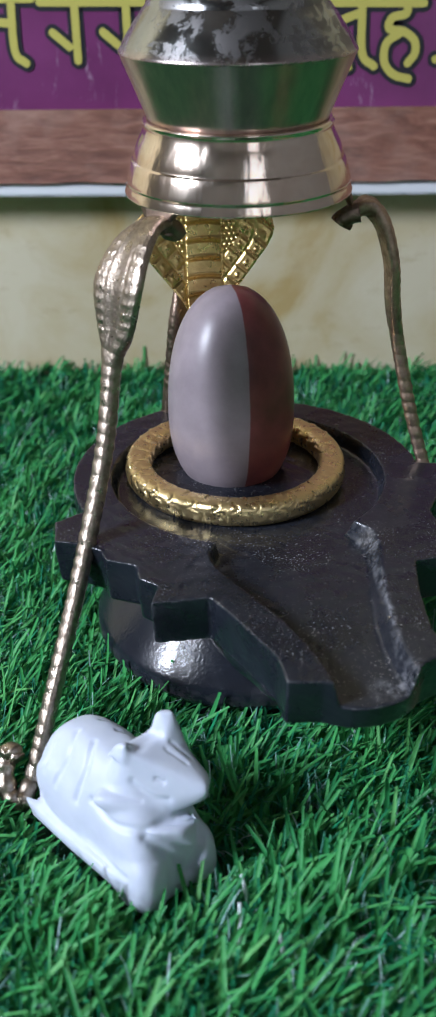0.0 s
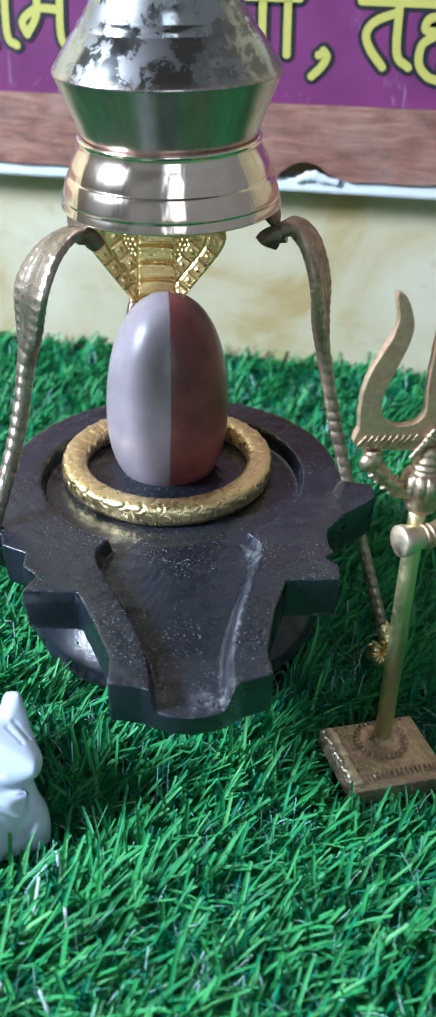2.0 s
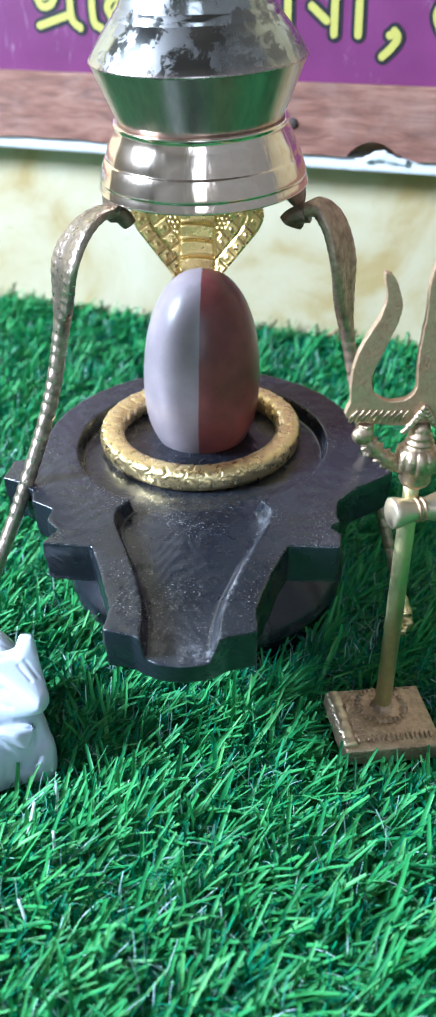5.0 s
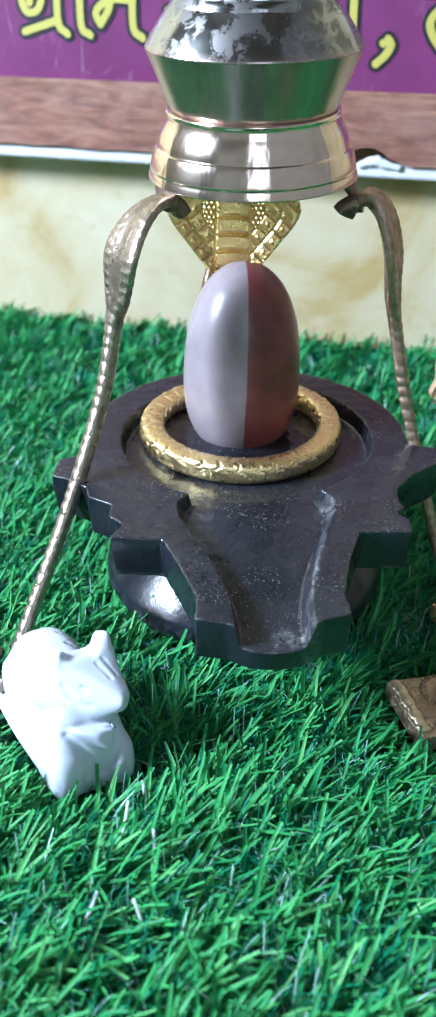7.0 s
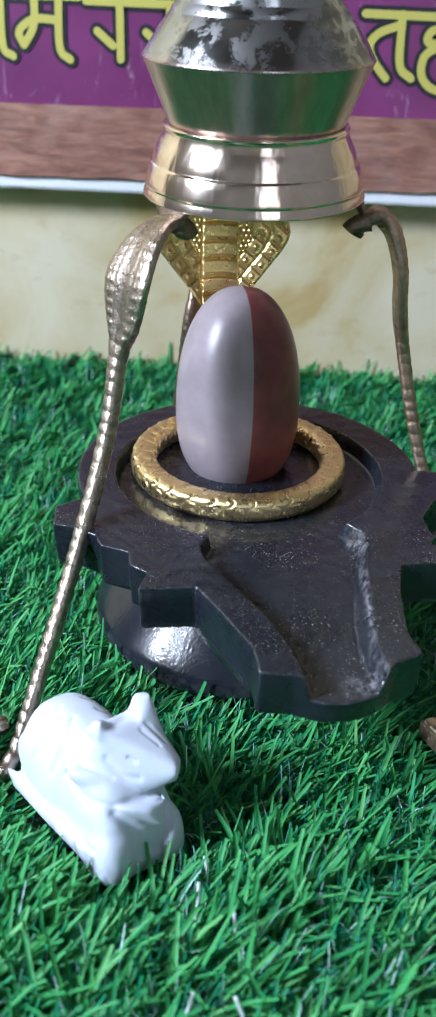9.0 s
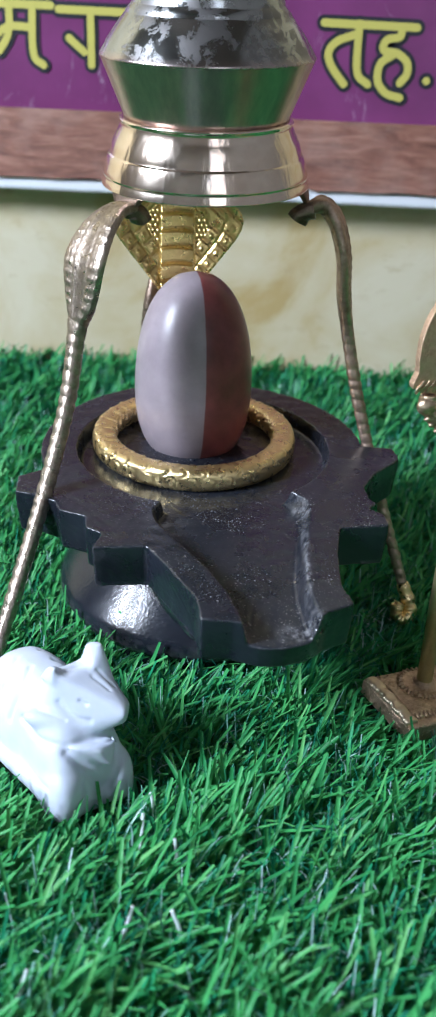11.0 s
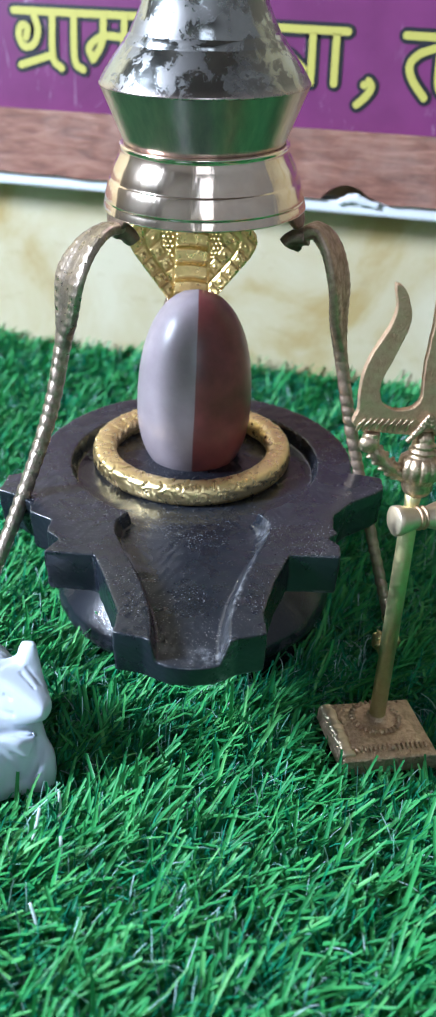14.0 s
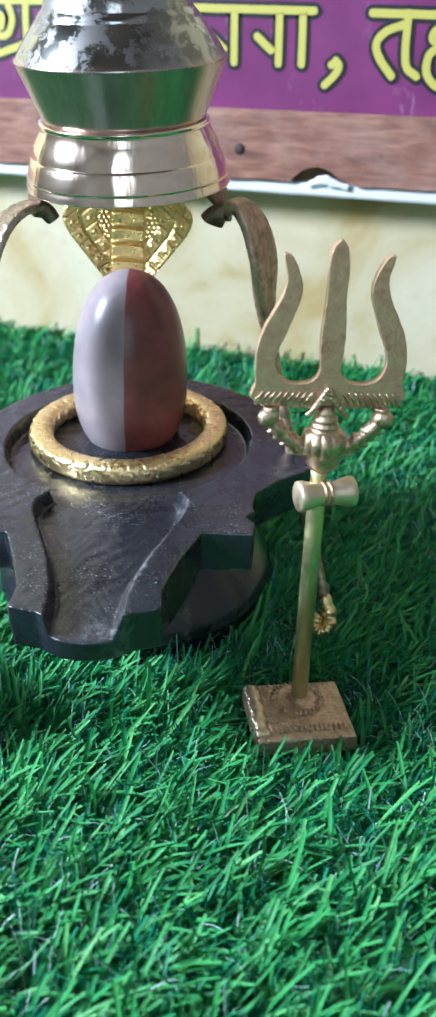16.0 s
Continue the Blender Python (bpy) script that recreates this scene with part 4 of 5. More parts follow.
def leg_bm(rows, side, n=420, seg=36):
    """A cobra leg: a rod along the curve, flattened and spread sideways into a hood. rows: x, y, z, half width, half depth."""
    path = spline([r[:3] for r in rows], n)
    wide = spline([(r[3], r[4], r[5]) for r in rows], n)
    bm = bmesh.new()
    loops = []
    run = 0.0
    for i, c in enumerate(path):
        t = (path[min(i + 1, n - 1)] - path[max(i - 1, 0)]).normalized()
        if i:
            run += (path[i] - path[i - 1]).length
        u = Vector(side)
        u = (u - t * u.dot(t)).normalized()
        w = t.cross(u)
        a, b, ringed = wide[i]
        spread = max(0.0, a - 0.007)
        row = []
        for k in range(seg * 2):
            g = math.pi * k / seg
            cx, sx = math.cos(g), math.sin(g)
            cx = math.copysign(abs(cx) ** 0.75, cx)
            sx = math.copysign(abs(sx) ** 0.75, sx)
            rel = 0.0
            groove = 0.001 * ringed * (abs(math.sin(run * math.pi / 0.0086 + 0.5 * g + 0.4 * math.sin(run * 170))) ** 0.6 - 0.6) * (0.8 + 0.2 * math.sin(run * 95))
            if spread > 0:
                q = abs(cx)
                sheet = min(1.0, spread / 0.006)
                if q > 0.42:
                    # small lozenge scales on the spread skin
                    rel = 0.0006 * sheet * max(0.0, math.sin(run * 480 + q * 17) * math.sin(run * 480 - q * 17)) ** 0.7
                else:
                    # long ridges down the spine
                    rel = 0.0006 * sheet * math.cos(q * 22)
                rel += 0.0008 * sheet * math.exp(-((q - 0.97) / 0.05) ** 2)
                rel += 0.22 * spread * q * q * (1 if sx > 0 else -1)
            row.append(bm.verts.new(c + u * ((a + groove) * cx) + w * ((b + groove + rel) * sx)))
        loops.append(row)
    m = seg * 2
    for p, q in zip(loops, loops[1:]):
        for k in range(m):
            bm.faces.new((p[k], p[(k + 1) % m], q[(k + 1) % m], q[k]))
    bm.faces.new(loops[0][::-1])
    bm.faces.new(loops[-1])
    bmesh.ops.recalc_face_normals(bm, faces=bm.faces[:])
    return bm


def build_leg(thing, rows, az, tail, end=None, metal=None, fat=0.0062):
    a = radians(az)
    out = Vector((math.cos(a), math.sin(a), 0))
    leg = part("leg", leg_bm(rows, (-math.sin(a), math.cos(a), 0)), metal or BRONZE, thing, "bronze cobra-shaped leg with ringed body and flat hood")
    top = Vector(rows[0][:3])
    part("hook", sweep_bm([top + out * 0.004 - Vector((0, 0, 0.001)), top - out * 0.001 - Vector((0, 0, 0.002)), top - out * 0.005 - Vector((0, 0, 0.0045)), top - out * 0.008 - Vector((0, 0, 0.0085))], 24, lambda q: (0.0074 + 0.0016 * q, 0.0062 - 0.001 * q), 14, square=0.7), DARK_AND_SHADED_BRONZE, leg)
    part("tail", sweep_bm(tail, 60, lambda q: tuple(min(1.0, 0.72 + 3 * q) * (fat + 0.0006 * math.sin(q * 44) - 0.0008 * q) for _ in (0, 1)), 12), end or BRONZE, leg, "curled tail end")
    return leg


def build_tripod():
    thing = group_thing("tripod_stand", Matrix.Identity(4), "brass tripod stand with polished collar and three bronze cobra legs", "tripod stand")
    build_collar(thing)
    build_leg(thing, [(-0.004, 0.626, 0.3315, 0.0075, 0.0042, 0), (-0.0125, 0.616, 0.3295, 0.011, 0.0042, 0), (-0.0215, 0.606, 0.3185, 0.0165, 0.004, 0), (-0.029, 0.599, 0.299, 0.0205, 0.0038, 0), (-0.032, 0.598, 0.274, 0.0155, 0.004, 0),
                      (-0.036, 0.598, 0.25, 0.0066, 0.0052, 0.6), (-0.0415, 0.585, 0.2, 0.0054, 0.005, 1), (-0.056, 0.556, 0.13, 0.0052, 0.0048, 1), (-0.074, 0.516, 0.055, 0.005, 0.0046, 1), (-0.083, 0.497, 0.02, 0.0044, 0.0042, 1)],
              228, [(-0.083, 0.497, 0.02), (-0.088, 0.487, 0.012), (-0.096, 0.49, 0.016), (-0.099, 0.5, 0.028), (-0.096, 0.504, 0.037), (-0.091, 0.499, 0.034)])
    build_leg(thing, [(0.113, 0.671, 0.332, 0.0075, 0.0046, 0), (0.123, 0.675, 0.3335, 0.0145, 0.0052, 0), (0.133, 0.679, 0.322, 0.0185, 0.005, 0), (0.14, 0.682, 0.298, 0.0205, 0.0046, 0), (0.1425, 0.683, 0.272, 0.015, 0.0047, 0),
                      (0.1475, 0.684, 0.245, 0.006, 0.0046, 0.6), (0.158, 0.684, 0.2, 0.0046, 0.0044, 1), (0.17, 0.682, 0.159, 0.0044, 0.0042, 1), (0.188, 0.676, 0.105, 0.0042, 0.004, 1), (0.2065, 0.667, 0.052, 0.004, 0.0038, 1)],
              -5, [(0.2065, 0.667, 0.052), (0.2125, 0.664, 0.038), (0.214, 0.659, 0.029), (0.2075, 0.655, 0.0265), (0.203, 0.656, 0.032), (0.2055, 0.658, 0.0385)], GOLD, WORN_BRONZE, 0.0058)
    # Back leg: its shade behind the stone is put into the darker metal.
    build_leg(thing, [(-0.001, 0.736, 0.338, 0.007, 0.0042, 0), (-0.002, 0.747, 0.336, 0.0085, 0.0042, 0), (-0.001, 0.754, 0.322, 0.0085, 0.004, 0), (0.001, 0.754, 0.295, 0.0095, 0.0038, 0), (-0.001, 0.748, 0.27, 0.0085, 0.004, 0),
                      (-0.007, 0.742, 0.245, 0.0062, 0.005, 0.6), (-0.013, 0.752, 0.2, 0.0054, 0.005, 1), (-0.022, 0.77, 0.13, 0.0052, 0.0048, 1), (-0.031, 0.79, 0.06, 0.005, 0.0046, 1), (-0.034, 0.797, 0.034, 0.0044, 0.0042, 1)],
              127, [(-0.034, 0.797, 0.034), (-0.037, 0.805, 0.026), (-0.042, 0.812, 0.026), (-0.048, 0.812, 0.034)], DARK_AND_SHADED_BRONZE, DARK_AND_SHADED_BRONZE)


build_tripod()

# ---------------------------------------------------------------- brass pot
def build_pot():
    thing = group_thing("water_pot", AXIS_LEAN @ pose(0, 0, 0.0605), "polished brass water pot with tarnished shoulder on a tripod", "pot")
    part("lower_body", lathe_bm([(0.0005, -0.008), (0.05, -0.008), (0.0545, -0.007), (0.0556, -0.0035), (0.0705, 0.0325), (0.0712, 0.034)], 192), POT, thing, "mirror-bright flaring lower half")
    part("shoulder", lathe_bm([(0.0712, 0.034), (0.0716, 0.0345), (0.0714, 0.0356), (0.0708, 0.0364), (0.0665, 0.0436), (0.0605, 0.052), (0.0545, 0.0595), (0.0538, 0.0602), (0.0538, 0.0612), (0.0503, 0.0652), (0.0497, 0.066), (0.0496, 0.067),
                               (0.0455, 0.0745), (0.0425, 0.0815), (0.0405, 0.09), (0.04, 0.1)], 192), POT, thing, "rounded shoulder with ragged grey tarnish")
    part("rim", lathe_bm([(0.04, 0.1), (0.042, 0.108), (0.05, 0.115), (0.058, 0.118), (0.0585, 0.1195), (0.057, 0.12), (0.046, 0.115), (0.038, 0.1), (0.038, 0.09)], 128), POT, thing)


build_pot()

# ---------------------------------------------------------------- white marble bull
def build_bull():
    parts = []
    def blob(x, y, z, rx, ry, rz, turn=0, pitch=0, box=1.0):
        bm = bmesh.new()
        bmesh.ops.create_icosphere(bm, subdivisions=4, radius=1.0)
        for v in bm.verts:
            v.co = Vector([math.copysign(abs(c) ** box, c) for c in v.co])
        bmesh.ops.transform(bm, matrix=pose(x, y, z, 0, pitch, turn) @ Matrix.Diagonal((rx, ry, rz, 1)), verts=bm.verts[:])
        parts.append(bm)
    # x forward, y to its left; origin under the rump
    parts.append(box_bm(-0.004, -0.0285, 0.0, 0.1065, 0.0285, 0.021, 0.0085))
    sections = ((0.0, 0.016, 0.046), (0.004, 0.021, 0.056), (0.014, 0.0245, 0.0675), (0.03, 0.026, 0.0725), (0.046, 0.026, 0.0735), (0.06, 0.0255, 0.0715), (0.074, 0.0255, 0.068), (0.086, 0.0255, 0.06), (0.095, 0.025, 0.051), (0.101, 0.024, 0.042), (0.105, 0.022, 0.03))
    fine = spline(sections, 60)
    bm = bmesh.new()
    rows = []
    for f, w, top in fine:
        row = []
        for k in range(48):
            a = 2 * math.pi * k / 48
            c, d = math.cos(a), math.sin(a)
            y = w * math.copysign(abs(c) ** 0.55, c) * (1.0 if d < 0 else 1 - 0.3 * d ** 1.3)
            z = top / 2 + top / 2 * math.copysign(abs(d) ** 0.72, d)
            row.append(bm.verts.new((f, y, z)))
        rows.append(row)
    for p, q in zip(rows, rows[1:]):
        for k in range(48):
            bm.faces.new((p[k], p[(k + 1) % 48], q[(k + 1) % 48], q[k]))
    bm.faces.new(rows[0])
    bm.faces.new(rows[-1])
    bmesh.ops.recalc_face_normals(bm, faces=bm.faces[:])
    parts.append(bm)
    # wedge-shaped head turned a little to its left
    def hull(points):
        bm = bmesh.new()
        for p in points:
            bm.verts.new(p)
        bmesh.ops.convex_hull(bm, input=bm.verts[:])
        bmesh.ops.delete(bm, geom=[v for v in bm.verts if not v.link_faces], context='VERTS')
        bmesh.ops.recalc_face_normals(bm, faces=bm.faces[:])
        parts.append(bm)
    hull([(0.109, 0.018, 0.0665), (0.1115, 0.0165, 0.0625), (0.103, 0.0255, 0.0655), (0.107, 0.013, 0.0555), (0.1085, 0.0195, 0.056), (0.1, 0.006, 0.0495), (0.093, -0.003, 0.0495), (0.084, -0.0125, 0.053),
          (0.076, -0.009, 0.0825), (0.066, -0.009, 0.08), (0.075, 0.017, 0.0815), (0.065, 0.018, 0.08), (0.0835, 0.0265, 0.073), (0.07, -0.0185, 0.058), (0.06, -0.016, 0.054), (0.06, 0.022, 0.056), (0.099, 0.0265, 0.055)])
    # ears: one pricked, one a stub; a drooping leaf-shaped lobe below
    hull([(0.067, 0.0115, 0.079), (0.0865, 0.0265, 0.0715), (0.0655, 0.025, 0.075), (0.081, 0.013, 0.0795), (0.0685, 0.0165, 0.093), (0.0765, 0.0235, 0.093), (0.0705, 0.0255, 0.0915), (0.0805, 0.025, 0.083)])
    hull([(0.064, -0.0145, 0.076), (0.078, -0.012, 0.077), (0.0725, -0.001, 0.081), (0.064, -0.004, 0.078), (0.0765, -0.0095, 0.0865), (0.0695, -0.0105, 0.086), (0.0725, -0.004, 0.086)])
    blob(0.077, -0.0165, 0.0545, 0.0145, 0.0055, 0.0055, 40, 8, 0.9)
    # folded forelegs on the front with a hollow between them, hind leg along the side
    blob(0.0925, -0.0165, 0.015, 0.0175, 0.0115, 0.0185, 0, -8, 0.75)
    blob(0.0935, 0.018, 0.015, 0.0165, 0.0105, 0.0185, 0, -8, 0.75)
    hull([(0.098, -0.016, 0.047), (0.108, 0.0, 0.0445), (0.1035, 0.018, 0.047), (0.1115, 0.0075, 0.0315), (0.085, 0.0, 0.03)])
    blob(0.034, -0.022, 0.034, 0.029, 0.006, 0.021, 0, 14)
    blob(0.034, 0.022, 0.034, 0.029, 0.006, 0.021, 0, 14)
    blob(0.046, -0.0265, 0.0165, 0.05, 0.0045, 0.0065)
    blob(0.046, 0.0265, 0.0165, 0.05, 0.0045, 0.0065)
    ob = link_mesh("bull_statue", merge(parts), MARBLE)
    r = ob.modifiers.new("remesh", 'REMESH')
    r.mode, r.voxel_size, r.use_smooth_shade = 'VOXEL', 0.00105, True
    sm = ob.modifiers.new("smooth", 'SMOOTH')
    sm.factor, sm.iterations = 0.5, 38
    me = bpy.data.meshes.new_from_object(ob.evaluated_get(bpy.context.evaluated_depsgraph_get()))
    ob.modifiers.clear()
    old, ob.data = ob.data, me
    bpy.data.meshes.remove(old)
    # chiselled lines
    n = len(me.vertices)
    co = np.empty(n * 3)
    no = np.empty(n * 3)
    me.vertices.foreach_get("co", co)
    me.vertices.foreach_get("normal", no)
    co, no = co.reshape(-1, 3), no.reshape(-1, 3)
    lines = []
    for g in (-1, 1):
        lines += [([(0.012, g * 0.012, 0.06), (0.01, g * 0.021, 0.046)], 0.0009, 0.0011), ([(0.03, g * 0.009, 0.073), (0.036, g * 0.02, 0.064), (0.032, g * 0.027, 0.046)], 0.0016, 0.0018),
                  ([(0.046, g * 0.009, 0.074), (0.052, g * 0.02, 0.065), (0.05, g * 0.027, 0.045)], 0.0018, 0.0018),
                  ([(0.018, g * 0.016, 0.064), (0.02, g * 0.025, 0.048)], 0.0012, 0.0016),
                  ([(0.004, g * 0.026, 0.024), (0.05, g * 0.028, 0.0225), (0.095, g * 0.027, 0.022)], 0.0016, 0.0018),
                  ([(0.004, g * 0.0275, 0.02), (0.06, g * 0.0285, 0.0195)], 0.0008, 0.0012)]
    lines += [([(0.099, -0.016, 0.044), (0.107, -0.006, 0.032), (0.111, 0.003, 0.015)], 0.0038, 0.0032), ([(0.105, 0.023, 0.042), (0.109, 0.014, 0.03), (0.111, 0.005, 0.014)], 0.004, 0.0034),
              ([(0.062, -0.027, 0.052), (0.074, -0.024, 0.0475), (0.086, -0.017, 0.0445), (0.097, -0.004, 0.0445), (0.105, 0.008, 0.046), (0.107, 0.02, 0.0475)], 0.0024, 0.0022),
              ([(0.083, 0.0115, 0.0785), (0.0945, 0.0165, 0.0725)], 0.001, 0.0011), ([(0.0805, 0.0165, 0.079), (0.092, 0.0215, 0.0725)], 0.001, 0.0011),
              ([(0.076, -0.001, 0.0835), (0.073, 0.007, 0.083), (0.074, 0.0145, 0.0815)], 0.002, 0.0035),
              ([(0.0905, -0.001, 0.069), (0.0935, 0.0015, 0.0675)], 0.0014, 0.0013), ([(0.082, -0.011, 0.0665), (0.09, -0.0045, 0.059), (0.0965, 0.001, 0.0575)], 0.0016, 0.0022),
              ([(0.072, -0.019, 0.0605), (0.08, -0.015, 0.0605), (0.087, -0.0095, 0.0575)], 0.001, 0.0012), ([(0.1095, 0.0215, 0.061), (0.1085, 0.0235, 0.058)], 0.0009, 0.001)]
    for pts, depth, wide in lines:
        c = np.array([tuple(v) for v in spline(pts, 80)])
        c = np.array([co[np.argmin(((co - p) ** 2).sum(1))] for p in c])
        for _ in range(30):
            c[1:-1] = (c[:-2] + c[1:-1] * 2 + c[2:]) / 4
        dist = np.min(np.linalg.norm(co[:, None, :] - c[None], axis=2), axis=1)
        co = co - no * (0.7 * depth * np.exp(-(dist / wide) ** 2))[:, None]
    me.vertices.foreach_set("co", co.ravel())
    me.update()
    me.shade_smooth()
    ob.matrix_world = pose(-0.0618, 0.4955, 0.0055, 0, 0, -45.5)
    tagged(ob, "small white marble statue of a resting bull on the grass", "statue")


build_bull()

# ---------------------------------------------------------------- brass trident
def trident_outline(cx):
    """Outline of the flat cast head: bar, two bowed prongs and a straight one between."""
    half = [(0.0, 0.2265), (0.014, 0.227), (0.03, 0.2285), (0.0405, 0.231), (0.0455, 0.233), (0.0455, 0.237), (0.0436, 0.243), (0.0442, 0.252), (0.0437, 0.262),
            (0.0413, 0.2725), (0.0365, 0.283), (0.0318, 0.292), (0.0293, 0.2995), (0.0288, 0.306), (0.0306, 0.3135), (0.0309, 0.318), (0.0268, 0.3165), (0.023, 0.3105),
            (0.0198, 0.301), (0.0206, 0.2915), (0.024, 0.2815), (0.0278, 0.271), (0.0314, 0.262), (0.0322, 0.254), (0.029, 0.2463), (0.0215, 0.2425), (0.0125, 0.2432),
            (0.0076, 0.247), (0.0062, 0.253), (0.0068, 0.262), (0.0071, 0.271), (0.0063, 0.284), (0.0055, 0.295), (0.0059, 0.306), (0.0055, 0.3145), (0.0036, 0.3225), (0.0, 0.3262)]
    c = [(v.x, v.y) for v in spline([(x, z, 0) for x, z in half], 170)]
    rng = random.Random(8)
    ring = [(x, z) for x, z in c] + [(-x, z - 0.018 * x) for x, z in c[-2:0:-1]]
    return [(cx + x + rng.uniform(-0.00016, 0.00016), z + rng.uniform(-0.00016, 0.00016)) for x, z in ring]


def build_trident():
    thing = group_thing("trident", pose(0.2165, 0.565, 0.0125, 3.2, 0.3, 22), "brass trident with a small drum, standing on a square foot", "trident")
    def sq(h, z):
        return [(-h, -1.1 * h, z), (h, -1.1 * h, z), (h, 0.72 * h, z), (-h, 0.72 * h, z)]
    bm = bmesh.new()
    rings = [[bm.verts.new(v) for v in sq(h, z)] for h, z in ((0.0335, -0.0055), (0.0342, -0.004), (0.0335, 0.0062), (0.032, 0.007), (0.0285, 0.0078), (0.024, 0.0098), (0.018, 0.0108))]
    for p, q in zip(rings, rings[1:]):
        for k in range(4):
            bm.faces.new((p[k], p[(k + 1) % 4], q[(k + 1) % 4], q[k]))
    bm.faces.new(rings[0][::-1])
    bm.faces.new(rings[-1])
    foot = part("foot", bm, COPPER, thing, "square coppery foot with beaded edges", smooth=False)
    foot.matrix_basis = pose(-0.001, 0, 0, 0, 0, 6)
    bevelled(foot, 0.0008, 2)
    part("edge_lip", sweep_bm([(-0.0292, -0.0335, 0.0078), (-0.0297, -0.018, 0.009), (-0.0292, -0.002, 0.0084), (-0.0295, 0.0205, 0.0078)], 90, lambda q: (0.0044 + 0.0003 * math.sin(q * 150) + 0.0006 * math.sin(q * 23) + 0.0003 * math.sin(q * 71), 0.0024 + 0.0004 * math.sin(q * 31)), 12, side=(1, 0, 0), square=0.4), PALE, foot, "rubbed pale rim")
    part("boss", lathe_bm([(0.0165, 0.0095), (0.0165, 0.0118), (0.0145, 0.0126), (0.0125, 0.0118), (0.009, 0.012), (0.0068, 0.0135), (0.0064, 0.0155)], 40, close_bottom=True, close_top=True), COPPER, thing)
    part("pole", lathe_bm([(0.0056, 0.011), (0.0056, 0.163), (0.005, 0.169), (0.0048, 0.18), (0.0055, 0.189)], 28, close_bottom=True, close_top=True), POLE, thing, "slender greenish brass pole")
    drum = part("drum", lathe_bm([(0.0085, -0.0185), (0.0096, -0.0178), (0.0096, -0.0145), (0.0072, -0.006), (0.0062, 0.0), (0.0072, 0.006), (0.0096, 0.0145), (0.0096, 0.0178), (0.0085, 0.0185)], 36, close_bottom=True, close_top=True), PALE, thing, "hourglass drum")
    drum.matrix_basis = pose(0.0042, -0.007, 0.1728, 0, 90, 15)
    for z in (-0.0016, 0.0022):
        part("cord", lathe_bm([(0.0061, z - 0.0013), (0.0074, z - 0.0009), (0.0078, z), (0.0074, z + 0.0009), (0.0061, z + 0.0013)], 24), BRASS, drum)
    knob = part("knob", lathe_bm([(0.005, 0.1855), (0.0082, 0.188), (0.0098, 0.191), (0.0094, 0.1945), (0.0105, 0.197), (0.0126, 0.2), (0.013, 0.2055), (0.0122, 0.2105), (0.0098, 0.2128), (0.007, 0.2138), (0.0086, 0.2152), (0.0086, 0.2164), (0.0066, 0.2175), (0.0074, 0.219), (0.0074, 0.2205), (0.0056, 0.2216), (0.0062, 0.2235), (0.0044, 0.229)], 120,
                           lambda a, z: (0.0017 * abs(math.cos(6 * a)) ** 0.6 - 0.0009) * (1 if 0.199 < z < 0.2115 else 0), close_bottom=True, close_top=True), CARVED, thing, "ribbed bud under the prongs")
    knob.matrix_basis = pose(0.0012, -0.0005, 0)
    head = part("trident_head", prism_bm(trident_outline(0.0012), -0.0028, 0.0028), BRASS, thing, "flat cast head of three prongs", smooth=False)
    head.matrix_basis = Matrix(((1, 0, 0, 0), (0, 0, -1, 0), (0, 1, 0, 0), (0, 0, 0, 1)))
    bevelled(head, 0.0005, 2, 50)
    for g in (-1, 1):
        path = [(0.001 + g * 0.008, 0.0005, 0.1985), (0.001 + g * 0.0165, -0.0005, 0.203), (0.001 + g * 0.0255, -0.001, 0.2105), (0.001 + g * 0.0325, -0.001, 0.2185), (0.001 + g * 0.033, -0.001, 0.2275)]
        lobes = [sweep_bm(path, 60, lambda q: (0.0054 + 0.001 * abs(math.sin(q * 13)), 0.0044 + 0.0006 * math.sin(q * 26)), 14)]
        line = spline(path, 9)
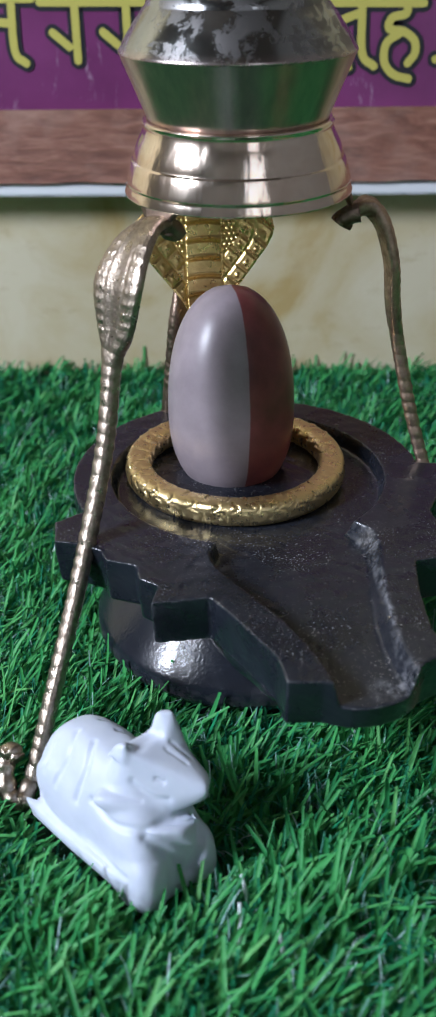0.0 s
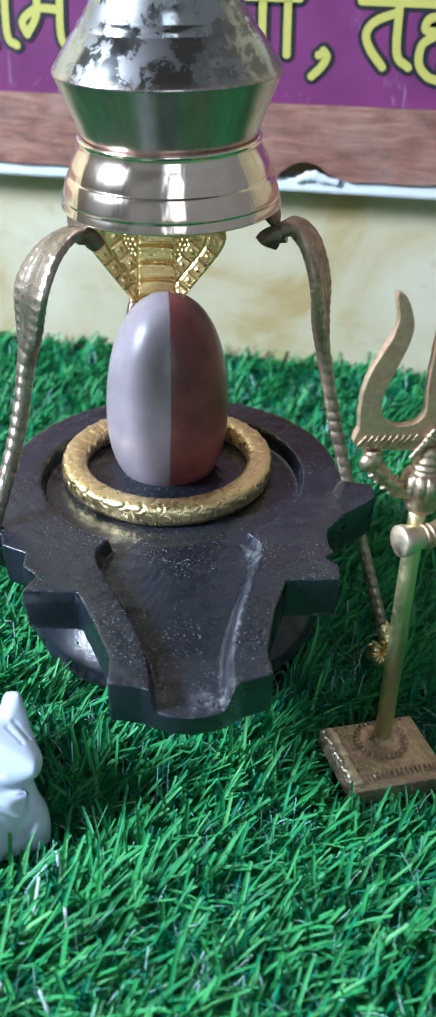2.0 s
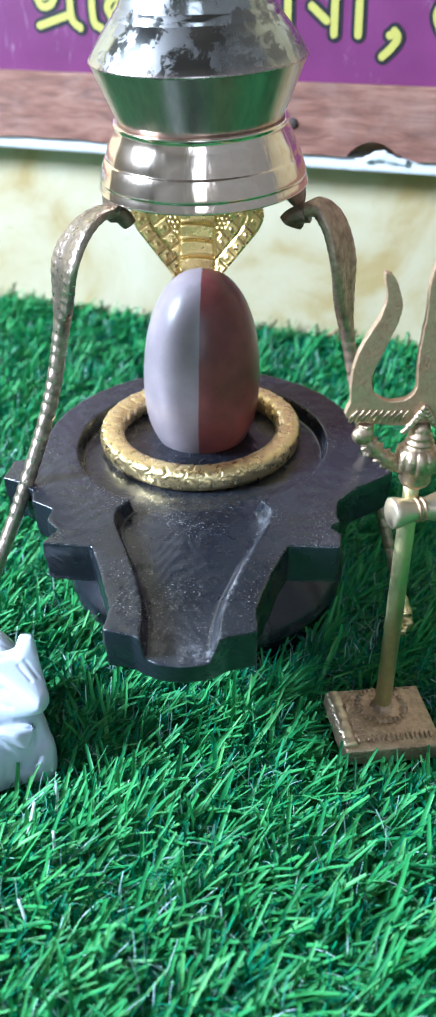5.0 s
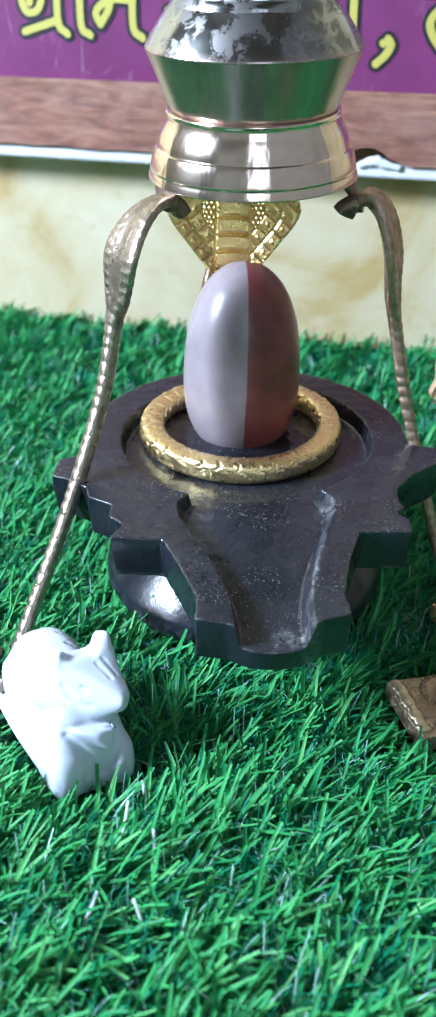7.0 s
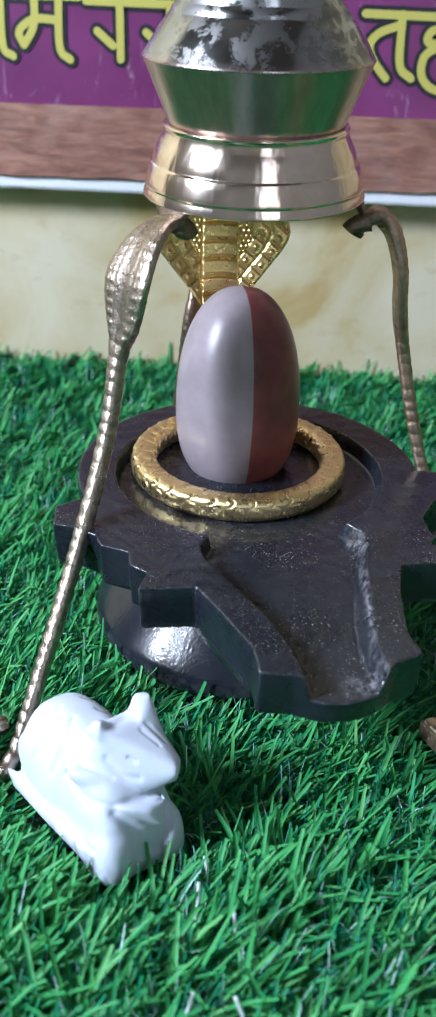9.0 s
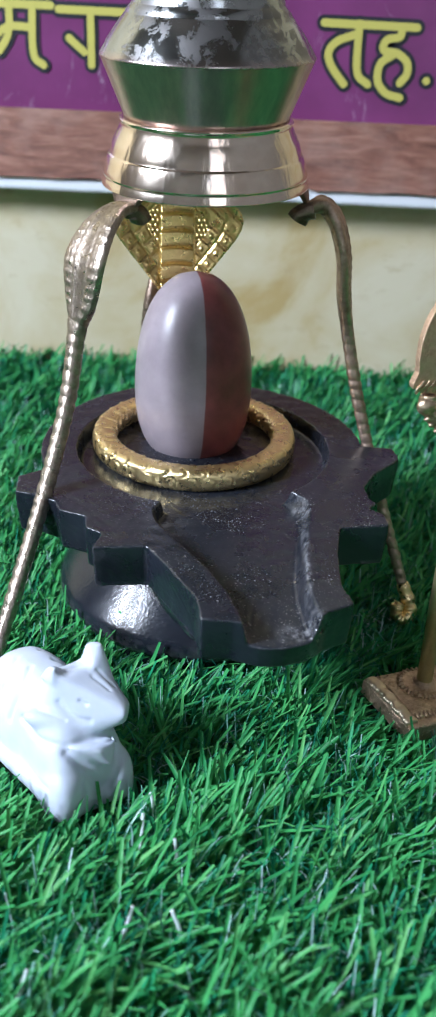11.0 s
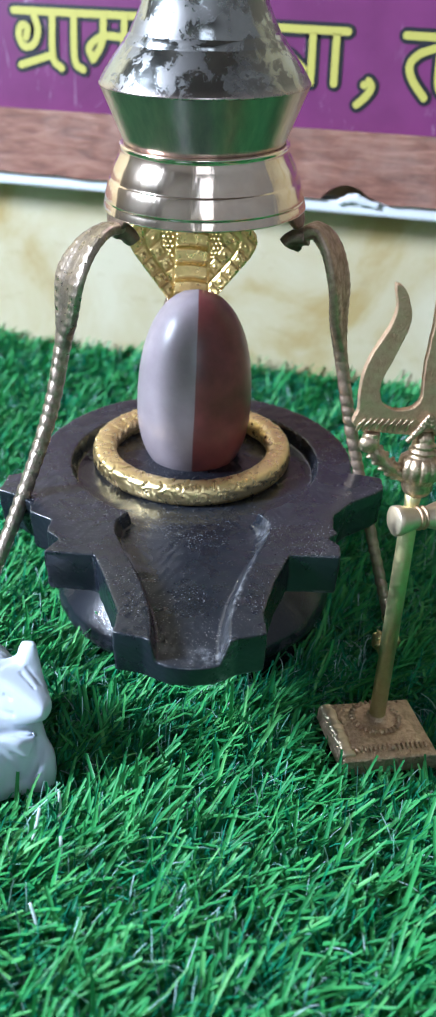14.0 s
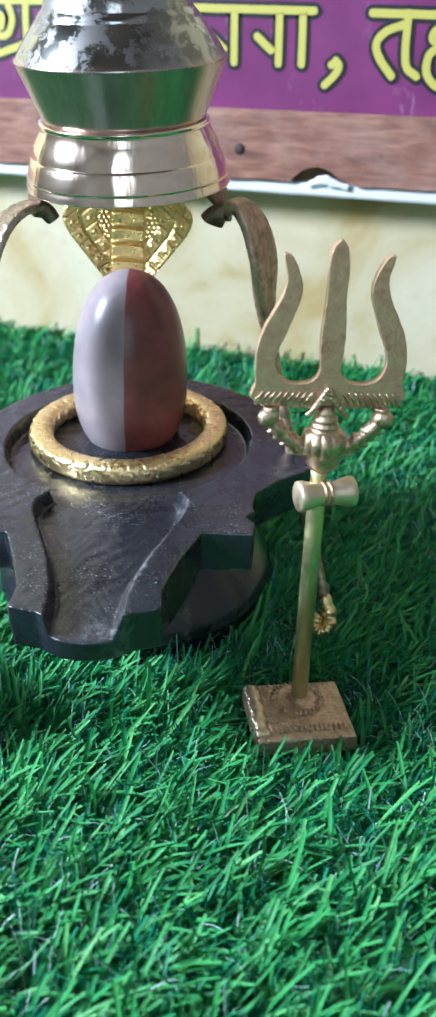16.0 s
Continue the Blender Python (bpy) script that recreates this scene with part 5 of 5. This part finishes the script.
        for k in range(1, 8):
            # small leaf lobes along both edges of the bracket
            for h in (-1, 1):
                c, size = line[k], 0.0034 - 0.00012 * k
                lobe = bmesh.new()
                bmesh.ops.create_icosphere(lobe, subdivisions=2, radius=1.0, matrix=pose(c.x - g * h * 0.0022, c.y - 0.0018, c.z + h * 0.0021, 0, g * (40 + 25 * h), 0) @ Matrix.Diagonal((size * 1.35, size * 0.8, size * 0.62, 1)))
                lobes.append(lobe)
        curl = bmesh.new()
        bmesh.ops.create_icosphere(curl, subdivisions=3, radius=1.0, matrix=pose(0.001 + g * 0.0345, -0.0028, 0.2205) @ Matrix.Diagonal((0.0066, 0.005, 0.006, 1)))
        scroll = part("scroll", merge(lobes + [curl]), CARVED, thing, "leafy scroll bracket")
        worn(scroll, 0.0005, 9)
        # leaves carved along the lower edge of the bar
        for k in range(9):
            x = 0.001 + g * (0.0115 + 0.0037 * k)
            part("leaf_edge", sweep_bm([(x - g * 0.003, -0.0021, 0.2368), (x - g * 0.0003, -0.0024, 0.233), (x + g * 0.0018, -0.0021, 0.2285)], 10, lambda q: (0.0012 + 0.0009 * math.sin(math.pi * q), 0.0008), 8), CARVED, thing)
    # ribbed pediment of stacked chevrons over the bud
    for k in range(3):
        w, z = 0.0118 - 0.0026 * k, 0.2225 + 0.0036 * k
        part("chevron", sweep_bm([(0.0012 - w, -0.0034, z), (0.0012 - 0.5 * w, -0.0042, z + 0.0066 - 0.0006 * k), (0.0012, -0.0047, z + 0.0122 - 0.0012 * k), (0.0012 + 0.5 * w, -0.0042, z + 0.0066 - 0.0006 * k), (0.0012 + w, -0.0034, z)], 60,
                              lambda q: (0.0013 + 0.0003 * math.sin(q * 70), 0.0016), 10), CARVED, thing)
    beads = []
    for k in range(30):
        a = 2 * math.pi * k / 30
        beads.append((0.0162 * math.cos(a), 0.0162 * math.sin(a), 0.012, 0.0026, 0.0012, math.degrees(a)))
    for k in range(17):
        x = -0.0262 + 0.0525 * k / 16
        beads.append((x, -0.0285, 0.0092, 0.0012, 0.0034, 0))
        if k % 2:
            beads.append((x, 0.0185, 0.0088, 0.0016, 0.0016, 0))
    bm = bmesh.new()
    for x, y, z, rx, ry, turn in beads:
        bmesh.ops.create_icosphere(bm, subdivisions=1, radius=1.0, matrix=pose(x, y, z, 0, 0, turn) @ Matrix.Diagonal((rx, ry, 0.0019, 1)))
    part("beading", bm, COPPER, foot)


build_trident()
